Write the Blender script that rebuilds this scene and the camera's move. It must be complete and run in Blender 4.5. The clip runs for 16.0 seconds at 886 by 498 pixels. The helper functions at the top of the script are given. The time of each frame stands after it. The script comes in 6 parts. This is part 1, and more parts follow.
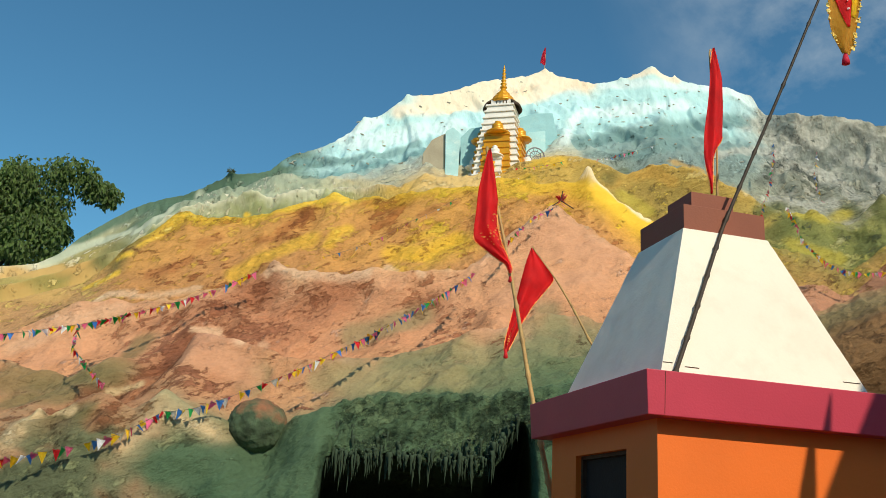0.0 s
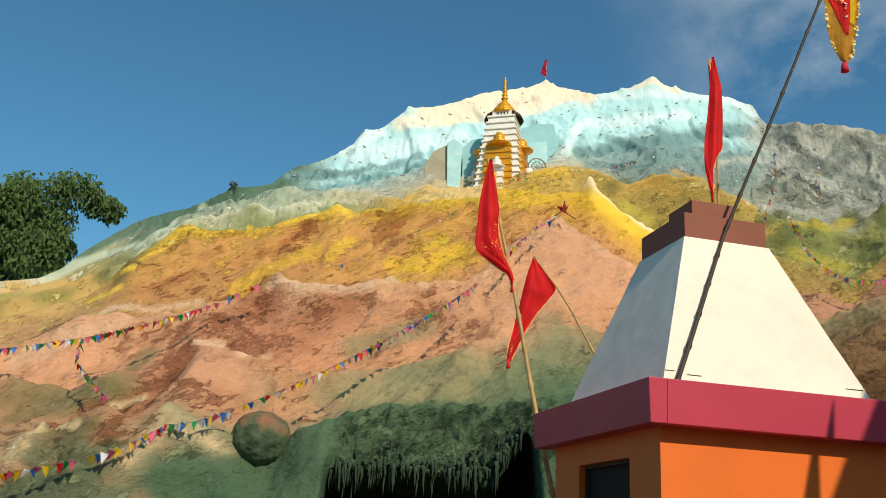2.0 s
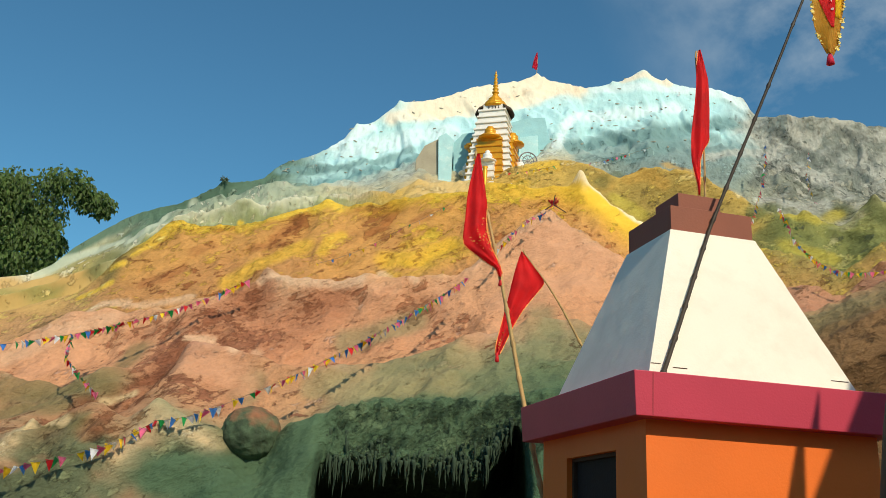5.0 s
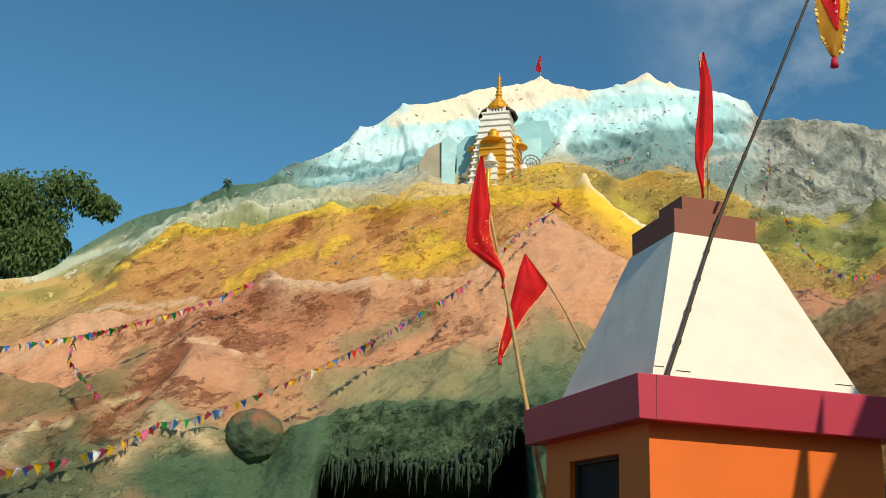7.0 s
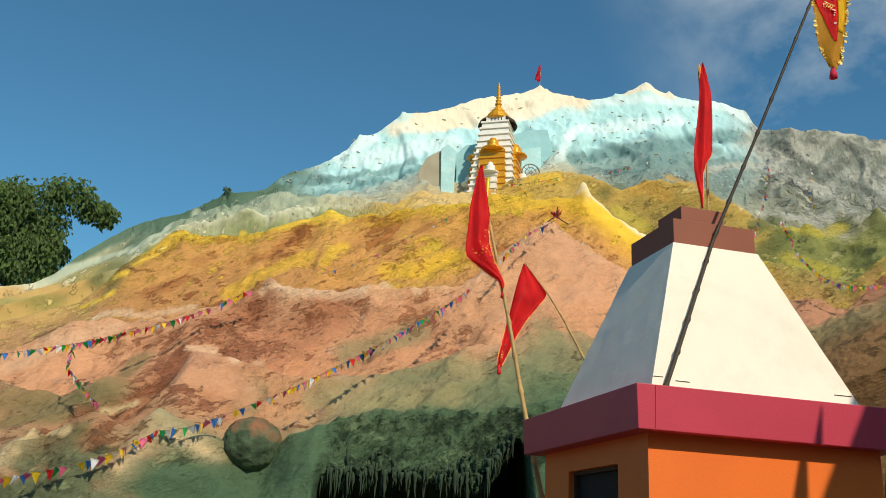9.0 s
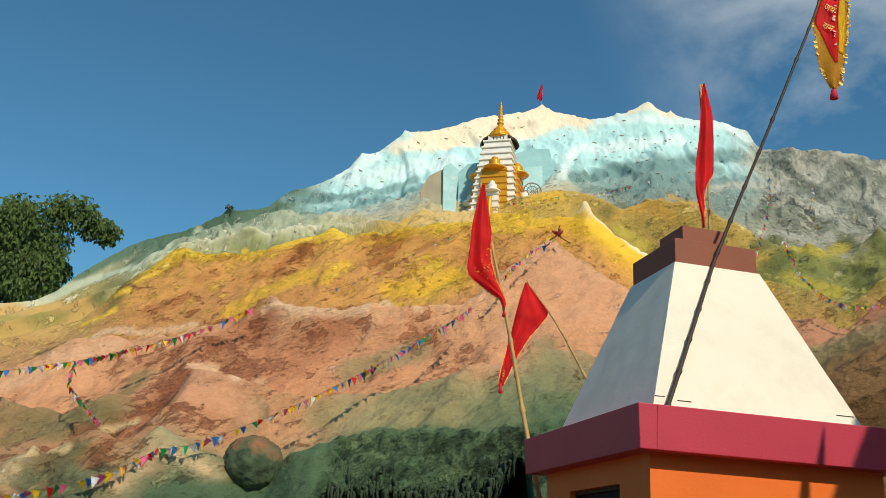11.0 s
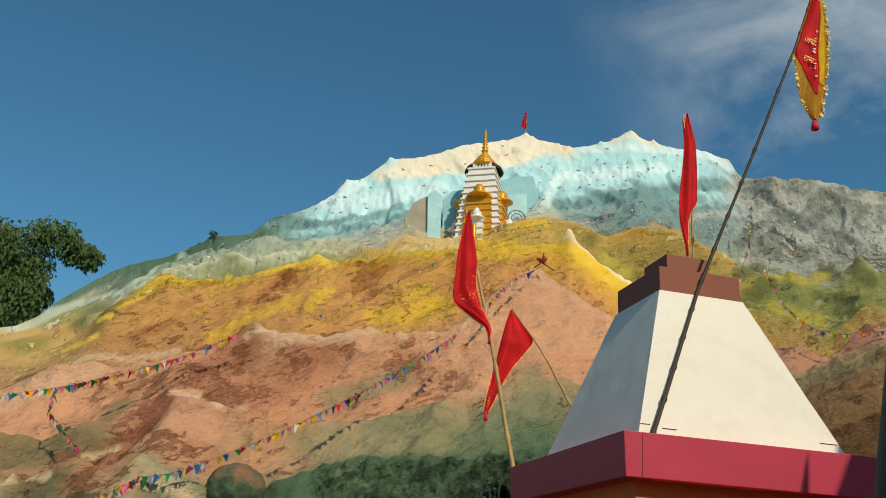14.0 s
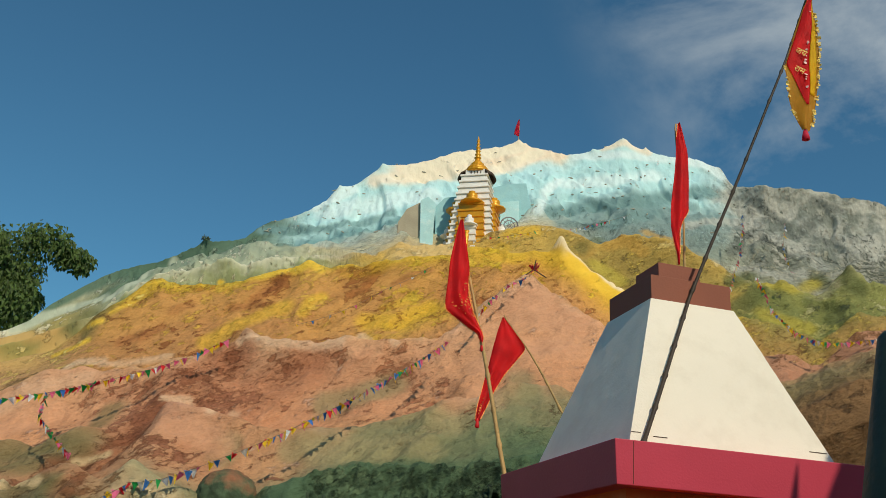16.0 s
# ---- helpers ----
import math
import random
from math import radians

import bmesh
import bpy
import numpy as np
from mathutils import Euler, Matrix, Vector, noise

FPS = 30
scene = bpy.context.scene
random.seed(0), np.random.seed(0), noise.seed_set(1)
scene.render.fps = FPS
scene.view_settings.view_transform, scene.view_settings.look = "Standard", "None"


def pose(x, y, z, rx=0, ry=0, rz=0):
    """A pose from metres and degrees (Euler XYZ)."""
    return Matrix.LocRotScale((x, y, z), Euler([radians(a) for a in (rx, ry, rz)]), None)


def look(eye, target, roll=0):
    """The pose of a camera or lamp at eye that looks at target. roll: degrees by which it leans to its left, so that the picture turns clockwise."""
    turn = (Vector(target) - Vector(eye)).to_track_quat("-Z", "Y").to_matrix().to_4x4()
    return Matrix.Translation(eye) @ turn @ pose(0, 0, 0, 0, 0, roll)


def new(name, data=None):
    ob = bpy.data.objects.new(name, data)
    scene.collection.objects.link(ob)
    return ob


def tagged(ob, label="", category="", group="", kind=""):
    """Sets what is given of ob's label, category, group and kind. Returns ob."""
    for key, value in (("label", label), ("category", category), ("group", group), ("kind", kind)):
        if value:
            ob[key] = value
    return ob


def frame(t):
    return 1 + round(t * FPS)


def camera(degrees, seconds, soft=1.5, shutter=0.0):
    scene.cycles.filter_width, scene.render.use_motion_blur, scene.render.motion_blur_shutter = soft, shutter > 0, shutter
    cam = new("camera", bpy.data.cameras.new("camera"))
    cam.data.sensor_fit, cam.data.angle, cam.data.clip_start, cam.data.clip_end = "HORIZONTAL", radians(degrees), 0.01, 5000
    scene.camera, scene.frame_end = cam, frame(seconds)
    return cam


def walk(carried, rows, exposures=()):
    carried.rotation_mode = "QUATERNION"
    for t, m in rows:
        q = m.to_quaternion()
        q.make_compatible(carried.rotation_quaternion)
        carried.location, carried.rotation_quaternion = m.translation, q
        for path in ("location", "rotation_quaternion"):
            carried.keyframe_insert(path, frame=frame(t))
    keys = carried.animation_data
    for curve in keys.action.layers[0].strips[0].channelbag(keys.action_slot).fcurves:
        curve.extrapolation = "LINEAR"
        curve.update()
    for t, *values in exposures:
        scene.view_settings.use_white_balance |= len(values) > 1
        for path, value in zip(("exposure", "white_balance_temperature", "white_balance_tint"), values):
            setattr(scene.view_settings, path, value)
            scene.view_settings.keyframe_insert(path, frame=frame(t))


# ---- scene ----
cam = camera(51.02, 16.0, soft=0.6)
walk(cam, [
    (0, pose(-0.072, 0.008, 1.617, 106.999, -3.187, -0.075)),
    (0.5, pose(-0.068, -0.005, 1.617, 107.192, -3.062, 0.023)),
    (1, pose(-0.068, -0.005, 1.612, 107.921, -2.818, 0.004)),
    (1.5, pose(-0.068, -0.019, 1.598, 108.077, -2.780, 0.061)),
    (2, pose(-0.059, -0.005, 1.598, 107.714, -2.814, 0.232)),
    (2.5, pose(-0.029, -0.007, 1.602, 107.486, -2.587, 0.506)),
    (3, pose(-0.008, -0.012, 1.603, 107.477, -2.515, -0.076)),
    (3.5, pose(0.004, -0.013, 1.601, 107.513, -2.411, -0.063)),
    (4, pose(0.002, -0.009, 1.598, 107.380, -2.420, -0.137)),
    (6.5, pose(0.004, 0.005, 1.603, 107.399, -2.503, 0.160)),
    (7, pose(0.004, 0.008, 1.602, 107.535, -2.574, 0.111)),
    (7.5, pose(0.004, 0.001, 1.602, 107.623, -2.450, 0.192)),
    (8, pose(0.000, 0.000, 1.600, 107.667, -2.615, -0.000)),
    (8.5, pose(0.002, 0.006, 1.605, 107.879, -2.724, 0.049)),
    (9, pose(-0.001, -0.002, 1.607, 108.056, -2.752, -0.012)),
    (11.5, pose(-0.006, -0.027, 1.604, 109.843, -3.134, 0.085)),
    (12, pose(-0.022, -0.037, 1.599, 110.643, -3.562, -0.087)),
    (12.5, pose(-0.027, -0.042, 1.600, 111.105, -3.143, -0.516)),
    (13, pose(-0.030, -0.034, 1.598, 111.203, -2.837, -1.072)),
    (13.5, pose(-0.027, -0.049, 1.601, 111.027, -2.818, -1.064)),
    (14, pose(-0.027, -0.048, 1.602, 110.866, -2.832, -1.014)),
    (14.5, pose(-0.028, -0.045, 1.600, 111.186, -2.910, -1.109)),
    (15, pose(-0.028, -0.039, 1.606, 111.234, -2.909, -1.145)),
    (15.5, pose(-0.023, -0.050, 1.610, 111.410, -2.925, -1.334)),
    (16, pose(-0.031, -0.074, 1.603, 111.273, -2.968, -1.574)),
], exposures=[(0, -0.1), (4, -0.1), (9, -0.12), (11.5, -0.21), (12.5, -0.31), (14.5, -0.41), (16, -0.46)])

# ---------------------------------------------------------------- light
SUN_AZ, SUN_EL = 26.5, 37.5   # degrees to the right of straight behind the viewer; height
world = bpy.data.worlds.new("sky")
scene.world = world
world.use_nodes = True
wn, wl = world.node_tree.nodes, world.node_tree.links
wn.clear()
sky = wn.new("ShaderNodeTexSky")
sky.sky_type, sky.sun_disc = "NISHITA", False
sky.sun_elevation, sky.sun_rotation = radians(SUN_EL), radians(180 - SUN_AZ)
sky.air_density, sky.dust_density, sky.ozone_density = 1.0, 0.3, 2.0
coord = wn.new("ShaderNodeTexCoord")
stretch = wn.new("ShaderNodeMapping")
stretch.inputs["Scale"].default_value = (1.0, 1.0, 1.7)
stretch.inputs["Rotation"].default_value = (0.0, 0.35, 0.0)
stretch.inputs["Location"].default_value = (0.35, 0.0, 0.25)
cloud = wn.new("ShaderNodeTexNoise")
cloud.inputs["Scale"].default_value, cloud.inputs["Detail"].default_value = 4.2, 8.0
cloud.inputs["Roughness"].default_value, cloud.inputs["Distortion"].default_value = 0.58, 0.3
thin = wn.new("ShaderNodeValToRGB")
thin.color_ramp.elements[0].position, thin.color_ramp.elements[1].position = 0.39, 0.70
thin.color_ramp.elements[1].color = (1, 1, 1, 1)
mixc = wn.new("ShaderNodeMixRGB")
mixc.inputs["Color2"].default_value = (6.0, 6.7, 6.9, 1)
bg = wn.new("ShaderNodeBackground")
bg.inputs["Strength"].default_value = 0.108
wout = wn.new("ShaderNodeOutputWorld")
# thin cloud gathers towards the upper right; the air is clear and saturated elsewhere
aim = wn.new("ShaderNodeVectorMath")
aim.operation = "DOT_PRODUCT"
aim.inputs[1].default_value = (0.90, -0.10, 0.45)
gather = wn.new("ShaderNodeMapRange")
gather.interpolation_type = "SMOOTHSTEP"
gather.inputs["From Min"].default_value, gather.inputs["From Max"].default_value = 0.26, 0.45
gather.inputs["To Min"].default_value, gather.inputs["To Max"].default_value = 0.0, 1.0
veil = wn.new("ShaderNodeMath")
veil.operation = "MULTIPLY"
clear = wn.new("ShaderNodeMixRGB")
clear.blend_type, clear.inputs["Fac"].default_value = "MULTIPLY", 1.0
clear.inputs["Color2"].default_value = (0.53, 1.0, 1.06, 1)
wl.new(coord.outputs["Generated"], stretch.inputs["Vector"])
wl.new(coord.outputs["Generated"], aim.inputs[0])
wl.new(aim.outputs["Value"], gather.inputs["Value"])
wl.new(stretch.outputs["Vector"], cloud.inputs["Vector"])
wl.new(cloud.outputs["Fac"], thin.inputs["Fac"])
wl.new(thin.outputs["Color"], veil.inputs[0])
wl.new(gather.outputs["Result"], veil.inputs[1])
wl.new(veil.outputs["Value"], mixc.inputs["Fac"])
wl.new(sky.outputs["Color"], clear.inputs["Color1"])
wl.new(clear.outputs["Color"], mixc.inputs["Color1"])
wl.new(mixc.outputs["Color"], bg.inputs["Color"])
wl.new(bg.outputs["Background"], wout.inputs["Surface"])

sun = new("sun", bpy.data.lights.new("sun", "SUN"))
sun.data.energy, sun.data.angle, sun.data.color = 3.85, radians(0.5), (1.0, 0.855, 0.655)
SUN_DIR = Vector((math.sin(radians(SUN_AZ)) * math.cos(radians(SUN_EL)), -math.cos(radians(SUN_AZ)) * math.cos(radians(SUN_EL)), math.sin(radians(SUN_EL))))
sun.matrix_world = look(SUN_DIR * 60, (0, 0, 0))


# ---------------------------------------------------------------- helpers of this scene
def lin(r, g, b):
    """Linear colour from 0-255 display values."""
    return tuple((c / 255 / 12.92) if c < 10.3 else ((c / 255 + 0.055) / 1.055) ** 2.4 for c in (r, g, b))


def material(name, rgb, rough=0.7, metal=0.0, vary=0.25, scale=3.0, bump=0.2, bump_scale=25.0, dirt=None, dirt_amount=0.0, random_tint=0.0):
    """Painted or natural surface: base colour with broad and fine variation, optional stains, relief."""
    m = bpy.data.materials.new(name)
    m.use_nodes = True
    n, l = m.node_tree.nodes, m.node_tree.links
    b = n["Principled BSDF"]
    b.inputs["Roughness"].default_value, b.inputs["Metallic"].default_value = rough, metal
    tc = n.new("ShaderNodeTexCoord")
    broad, fine = n.new("ShaderNodeTexNoise"), n.new("ShaderNodeTexNoise")
    broad.inputs["Scale"].default_value, broad.inputs["Detail"].default_value = scale, 5
    fine.inputs["Scale"].default_value, fine.inputs["Detail"].default_value = bump_scale, 6
    l.new(tc.outputs["Object"], broad.inputs["Vector"])
    l.new(tc.outputs["Object"], fine.inputs["Vector"])
    mr = n.new("ShaderNodeMapRange")
    mr.inputs["To Min"].default_value, mr.inputs["To Max"].default_value = 1 - vary, 1 + vary
    mr.inputs["From Min"].default_value, mr.inputs["From Max"].default_value = 0.25, 0.75
    l.new(broad.outputs["Fac"], mr.inputs["Value"])
    mr2 = n.new("ShaderNodeMapRange")
    mr2.inputs["To Min"].default_value, mr2.inputs["To Max"].default_value = 1 - vary * 0.4, 1 + vary * 0.4
    l.new(fine.outputs["Fac"], mr2.inputs["Value"])
    mul = n.new("ShaderNodeMath")
    mul.operation = "MULTIPLY"
    l.new(mr.outputs["Result"], mul.inputs[0])
    l.new(mr2.outputs["Result"], mul.inputs[1])
    mx = n.new("ShaderNodeMixRGB")
    mx.blend_type, mx.inputs["Fac"].default_value = "MULTIPLY", 1.0
    mx.inputs["Color1"].default_value = (*rgb, 1)
    l.new(mul.outputs["Value"], mx.inputs["Color2"])
    colour = mx.outputs["Color"]
    if random_tint:
        info, hsv, mr3 = n.new("ShaderNodeObjectInfo"), n.new("ShaderNodeHueSaturation"), n.new("ShaderNodeMapRange")
        mr3.inputs["To Min"].default_value, mr3.inputs["To Max"].default_value = 1 - random_tint, 1 + random_tint
        l.new(info.outputs["Random"], mr3.inputs["Value"])
        l.new(mr3.outputs["Result"], hsv.inputs["Value"])
        l.new(colour, hsv.inputs["Color"])
        colour = hsv.outputs["Color"]
    if dirt:
        dn, dr, dm = n.new("ShaderNodeTexNoise"), n.new("ShaderNodeValToRGB"), n.new("ShaderNodeMixRGB")
        dn.inputs["Scale"].default_value, dn.inputs["Detail"].default_value, dn.inputs["Roughness"].default_value = scale * 1.7, 8, 0.65
        l.new(tc.outputs["Object"], dn.inputs["Vector"])
        dr.color_ramp.elements[0].position, dr.color_ramp.elements[1].position = 0.52, 0.74
        dr.color_ramp.elements[1].color = (dirt_amount,) * 3 + (1,)
        l.new(dn.outputs["Fac"], dr.inputs["Fac"])
        l.new(dr.outputs["Color"], dm.inputs["Fac"])
        l.new(colour, dm.inputs["Color1"])
        dm.inputs["Color2"].default_value = (*dirt, 1)
        colour = dm.outputs["Color"]
    l.new(colour, b.inputs["Base Color"])
    if bump:
        bp = n.new("ShaderNodeBump")
        bp.inputs["Strength"].default_value, bp.inputs["Distance"].default_value = bump, 0.02
        l.new(fine.outputs["Fac"], bp.inputs["Height"])
        l.new(bp.outputs["Normal"], b.inputs["Normal"])
    return m


def cloth_material(name, rgb, lets=0.35, vary=0.2):
    """Thin woven cloth that lets some sunlight through."""
    m = material(name, rgb, 0.65, 0, vary, 6, 0.25, 160)
    n, l = m.node_tree.nodes, m.node_tree.links
    b, out = n["Principled BSDF"], n["Material Output"]
    tr, mx = n.new("ShaderNodeBsdfTranslucent"), n.new("ShaderNodeMixShader")
    tr.inputs["Color"].default_value = (*rgb, 1)
    mx.inputs["Fac"].default_value = lets
    b.inputs["Sheen Weight"].default_value = 0.2
    l.new(b.outputs["BSDF"], mx.inputs[1])
    l.new(tr.outputs["BSDF"], mx.inputs[2])
    l.new(mx.outputs["Shader"], out.inputs["Surface"])
    return m


def mesh_of(name, bm, mat, smooth=False):
    me = bpy.data.meshes.new(name)
    bm.normal_update()
    bm.to_mesh(me)
    bm.free()
    if mat:
        me.materials.append(mat)
    if smooth:
        me.polygons.foreach_set("use_smooth", [True] * len(me.polygons))
    return me


def thing(name, bm, mat, label, category, group="", kind="", smooth=False):
    return tagged(new(name, mesh_of(name, bm, mat, smooth)), label, category, group, kind)


def base(name, m, label, category, group="", kind=""):
    """An empty at the thing's base, to carry its parts."""
    ob = new(name)
    ob.matrix_world = m
    ob.empty_display_size = 0.2
    return tagged(ob, label, category, group, kind)


def part(name, bm, mat, parent, label="", smooth=False):
    ob = new(name, mesh_of(name, bm, mat, smooth))
    ob.parent = parent
    return tagged(ob, label) if label else ob


def box(bm, x0, x1, y0, y1, z0, z1, bevel=0.0):
    made = bmesh.ops.create_cube(bm, size=1.0, matrix=Matrix.Translation(((x0 + x1) / 2, (y0 + y1) / 2, (z0 + z1) / 2)) @ Matrix.Diagonal((x1 - x0, y1 - y0, z1 - z0, 1)))
    if bevel:
        edges = list({e for v in made["verts"] for e in v.link_edges})
        bmesh.ops.bevel(bm, geom=edges, offset=bevel, segments=2, affect="EDGES", profile=0.5)
    return bm


def frustum(bm, s0, s1, z0, z1, bevel=0.0):
    """A square block with half sides s0 below and s1 above."""
    v = [bm.verts.new((sx * s, sy * s, z)) for s, z in ((s0, z0), (s1, z1)) for sx, sy in ((-1, -1), (1, -1), (1, 1), (-1, 1))]
    f = [bm.faces.new([v[i] for i in q]) for q in ((3, 2, 1, 0), (4, 5, 6, 7), (0, 1, 5, 4), (1, 2, 6, 5), (2, 3, 7, 6), (3, 0, 4, 7))]
    if bevel:
        bmesh.ops.bevel(bm, geom=list({e for g in f for e in g.edges}), offset=bevel, segments=2, affect="EDGES", profile=0.5)
    return bm


def lathe(bm, profile, sides=24, centre=(0, 0, 0), flutes=0, depth=0.0):
    """Turns a profile of (radius, z) round the upright axis; flutes scallop it."""
    rings = []
    for r, z in profile:
        ring = []
        for i in range(sides):
            a = 2 * math.pi * i / sides
            k = r * (1 - depth * (0.5 + 0.5 * math.cos(flutes * a))) if flutes else r
            ring.append(bm.verts.new((centre[0] + k * math.cos(a), centre[1] + k * math.sin(a), centre[2] + z)))
        rings.append(ring)
    for p, q in zip(rings, rings[1:]):
        for i in range(sides):
            bm.faces.new((p[i], p[(i + 1) % sides], q[(i + 1) % sides], q[i]))
    bm.faces.new(rings[0][::-1])
    bm.faces.new(rings[-1])
    return bm


def tube(bm, points, radii, sides=10):
    """A round rod along points."""
    pts = [Vector(p) for p in points]
    rings = []
    for i, p in enumerate(pts):
        d = (pts[min(i + 1, len(pts) - 1)] - pts[max(i - 1, 0)]).normalized()
        a = d.cross(Vector((0.3, 1, 0.1))).normalized()
        b = d.cross(a)
        r = radii[i] if hasattr(radii, "__len__") else radii
        rings.append([bm.verts.new(p + r * (math.cos(2 * math.pi * k / sides) * a + math.sin(2 * math.pi * k / sides) * b)) for k in range(sides)])
    for p, q in zip(rings, rings[1:]):
        for k in range(sides):
            bm.faces.new((p[k], p[(k + 1) % sides], q[(k + 1) % sides], q[k]))
    bm.faces.new(rings[0])
    bm.faces.new(rings[-1][::-1])
    bmesh.ops.recalc_face_normals(bm, faces=bm.faces[:])
    return bm


# gradient noise on arrays of points
PERM = np.random.RandomState(7).permutation(512)
GRAD = np.random.RandomState(8).normal(size=(512, 3))
GRAD /= np.linalg.norm(GRAD, axis=1)[:, None]


def perlin(p):
    i = np.floor(p).astype(int)
    f = p - i
    w = f * f * f * (f * (f * 6 - 15) + 10)
    out = 0
    for dx in (0, 1):
        for dy in (0, 1):
            for dz in (0, 1):
                h = PERM[(PERM[(PERM[(i[:, 0] + dx) % 512] + i[:, 1] + dy) % 512] + i[:, 2] + dz) % 512]
                g = (GRAD[h] * (f - (dx, dy, dz))).sum(1)
                out = out + g * np.where(dx, w[:, 0], 1 - w[:, 0]) * np.where(dy, w[:, 1], 1 - w[:, 1]) * np.where(dz, w[:, 2], 1 - w[:, 2])
    return out * 1.6


def fbm(p, octaves=4, ridged=False):
    out, amp = 0, 1.0
    for k in range(octaves):
        v = perlin(p * 2.03 ** k + 17.3 * k)
        out = out + amp * ((1 - 2 * np.abs(v)) if ridged else v)
        amp *= 0.5
    return out / 1.9


def smooth01(x, lo, hi):
    t = np.clip((x - lo) / (hi - lo), 0, 1)
    return t * t * (3 - 2 * t)

# ---------------------------------------------------------------- materials
white_paint = material("cream white wall paint", lin(238, 234, 216), 0.6, 0, 0.05, 1.2, 0.12, 60, lin(190, 180, 155), 0.25)
maroon_paint = material("maroon pink paint", lin(196, 62, 84), 0.5, 0, 0.07, 2.0, 0.1, 60)
orange_paint = material("orange wall paint", lin(240, 118, 32), 0.55, 0, 0.06, 1.5, 0.1, 60)
brown_paint = material("brown paint", lin(140, 78, 54), 0.6, 0, 0.1, 2.5, 0.1, 60)
# darkness of the unlit interior put into the colour; also used for joints
dark_inside = material("unlit plaster", lin(70, 48, 34), 0.9, 0, 0.2, 2.0, 0.1, 30)
bamboo_mat = material("weathered bamboo", lin(58, 48, 34), 0.6, 0, 0.35, 7, 0.3, 60, lin(58, 50, 38), 0.8)
pale_bamboo = material("pale dry bamboo", lin(186, 152, 92), 0.55, 0, 0.25, 8, 0.2, 60, lin(110, 84, 50), 0.7)
red_cloth = cloth_material("red cloth", lin(255, 46, 52), 0.36)
pink_cloth = cloth_material("crimson cloth", lin(232, 26, 70), 0.3)
gold_trim = material("gold tinsel", lin(252, 222, 120), 0.4, 0.2, 0.35, 40, 0.4, 200)
orange_tinsel = material("orange gold tinsel", lin(246, 150, 70), 0.4, 0.2, 0.3, 40, 0.3, 200)
gold_paint = material("golden paint", lin(226, 160, 26), 0.35, 0.25, 0.12, 8, 0.15, 60)
temple_white = material("temple white paint", lin(240, 238, 228), 0.6, 0, 0.07, 5, 0.15, 50, lin(200, 195, 180), 0.3)
dark_wood = material("dark eave boards", lin(72, 56, 40), 0.7, 0, 0.25, 8, 0.2, 60)
leaf_mat = cloth_material("mango leaf", lin(88, 114, 48), 0.3, 0.6)
black_panel = material("near-black panel", lin(30, 22, 18), 0.8, 0, 0.3, 6, 0.2, 40)
bark_mat = material("bark", lin(60, 50, 38), 0.9, 0, 0.3, 4, 0.6, 20)
earth_mat = material("dark trodden earth", lin(84, 72, 58), 0.95, 0, 0.3, 0.4, 0.4, 8)
string_mat = material("grey cord", lin(120, 105, 85), 0.8)
green_cover = material("dark green tarpaulin", lin(42, 62, 46), 0.6, 0, 0.25, 4, 0.3, 20)
bunting_cloth = {n: cloth_material(n + " bunting foil", lin(*c), 0.5, 0.25) for n, c in dict(
    red=(226, 44, 50), yellow=(250, 222, 50), green=(40, 176, 92), blue=(70, 140, 214), pink=(240, 130, 170), white=(245, 248, 250)).items()}


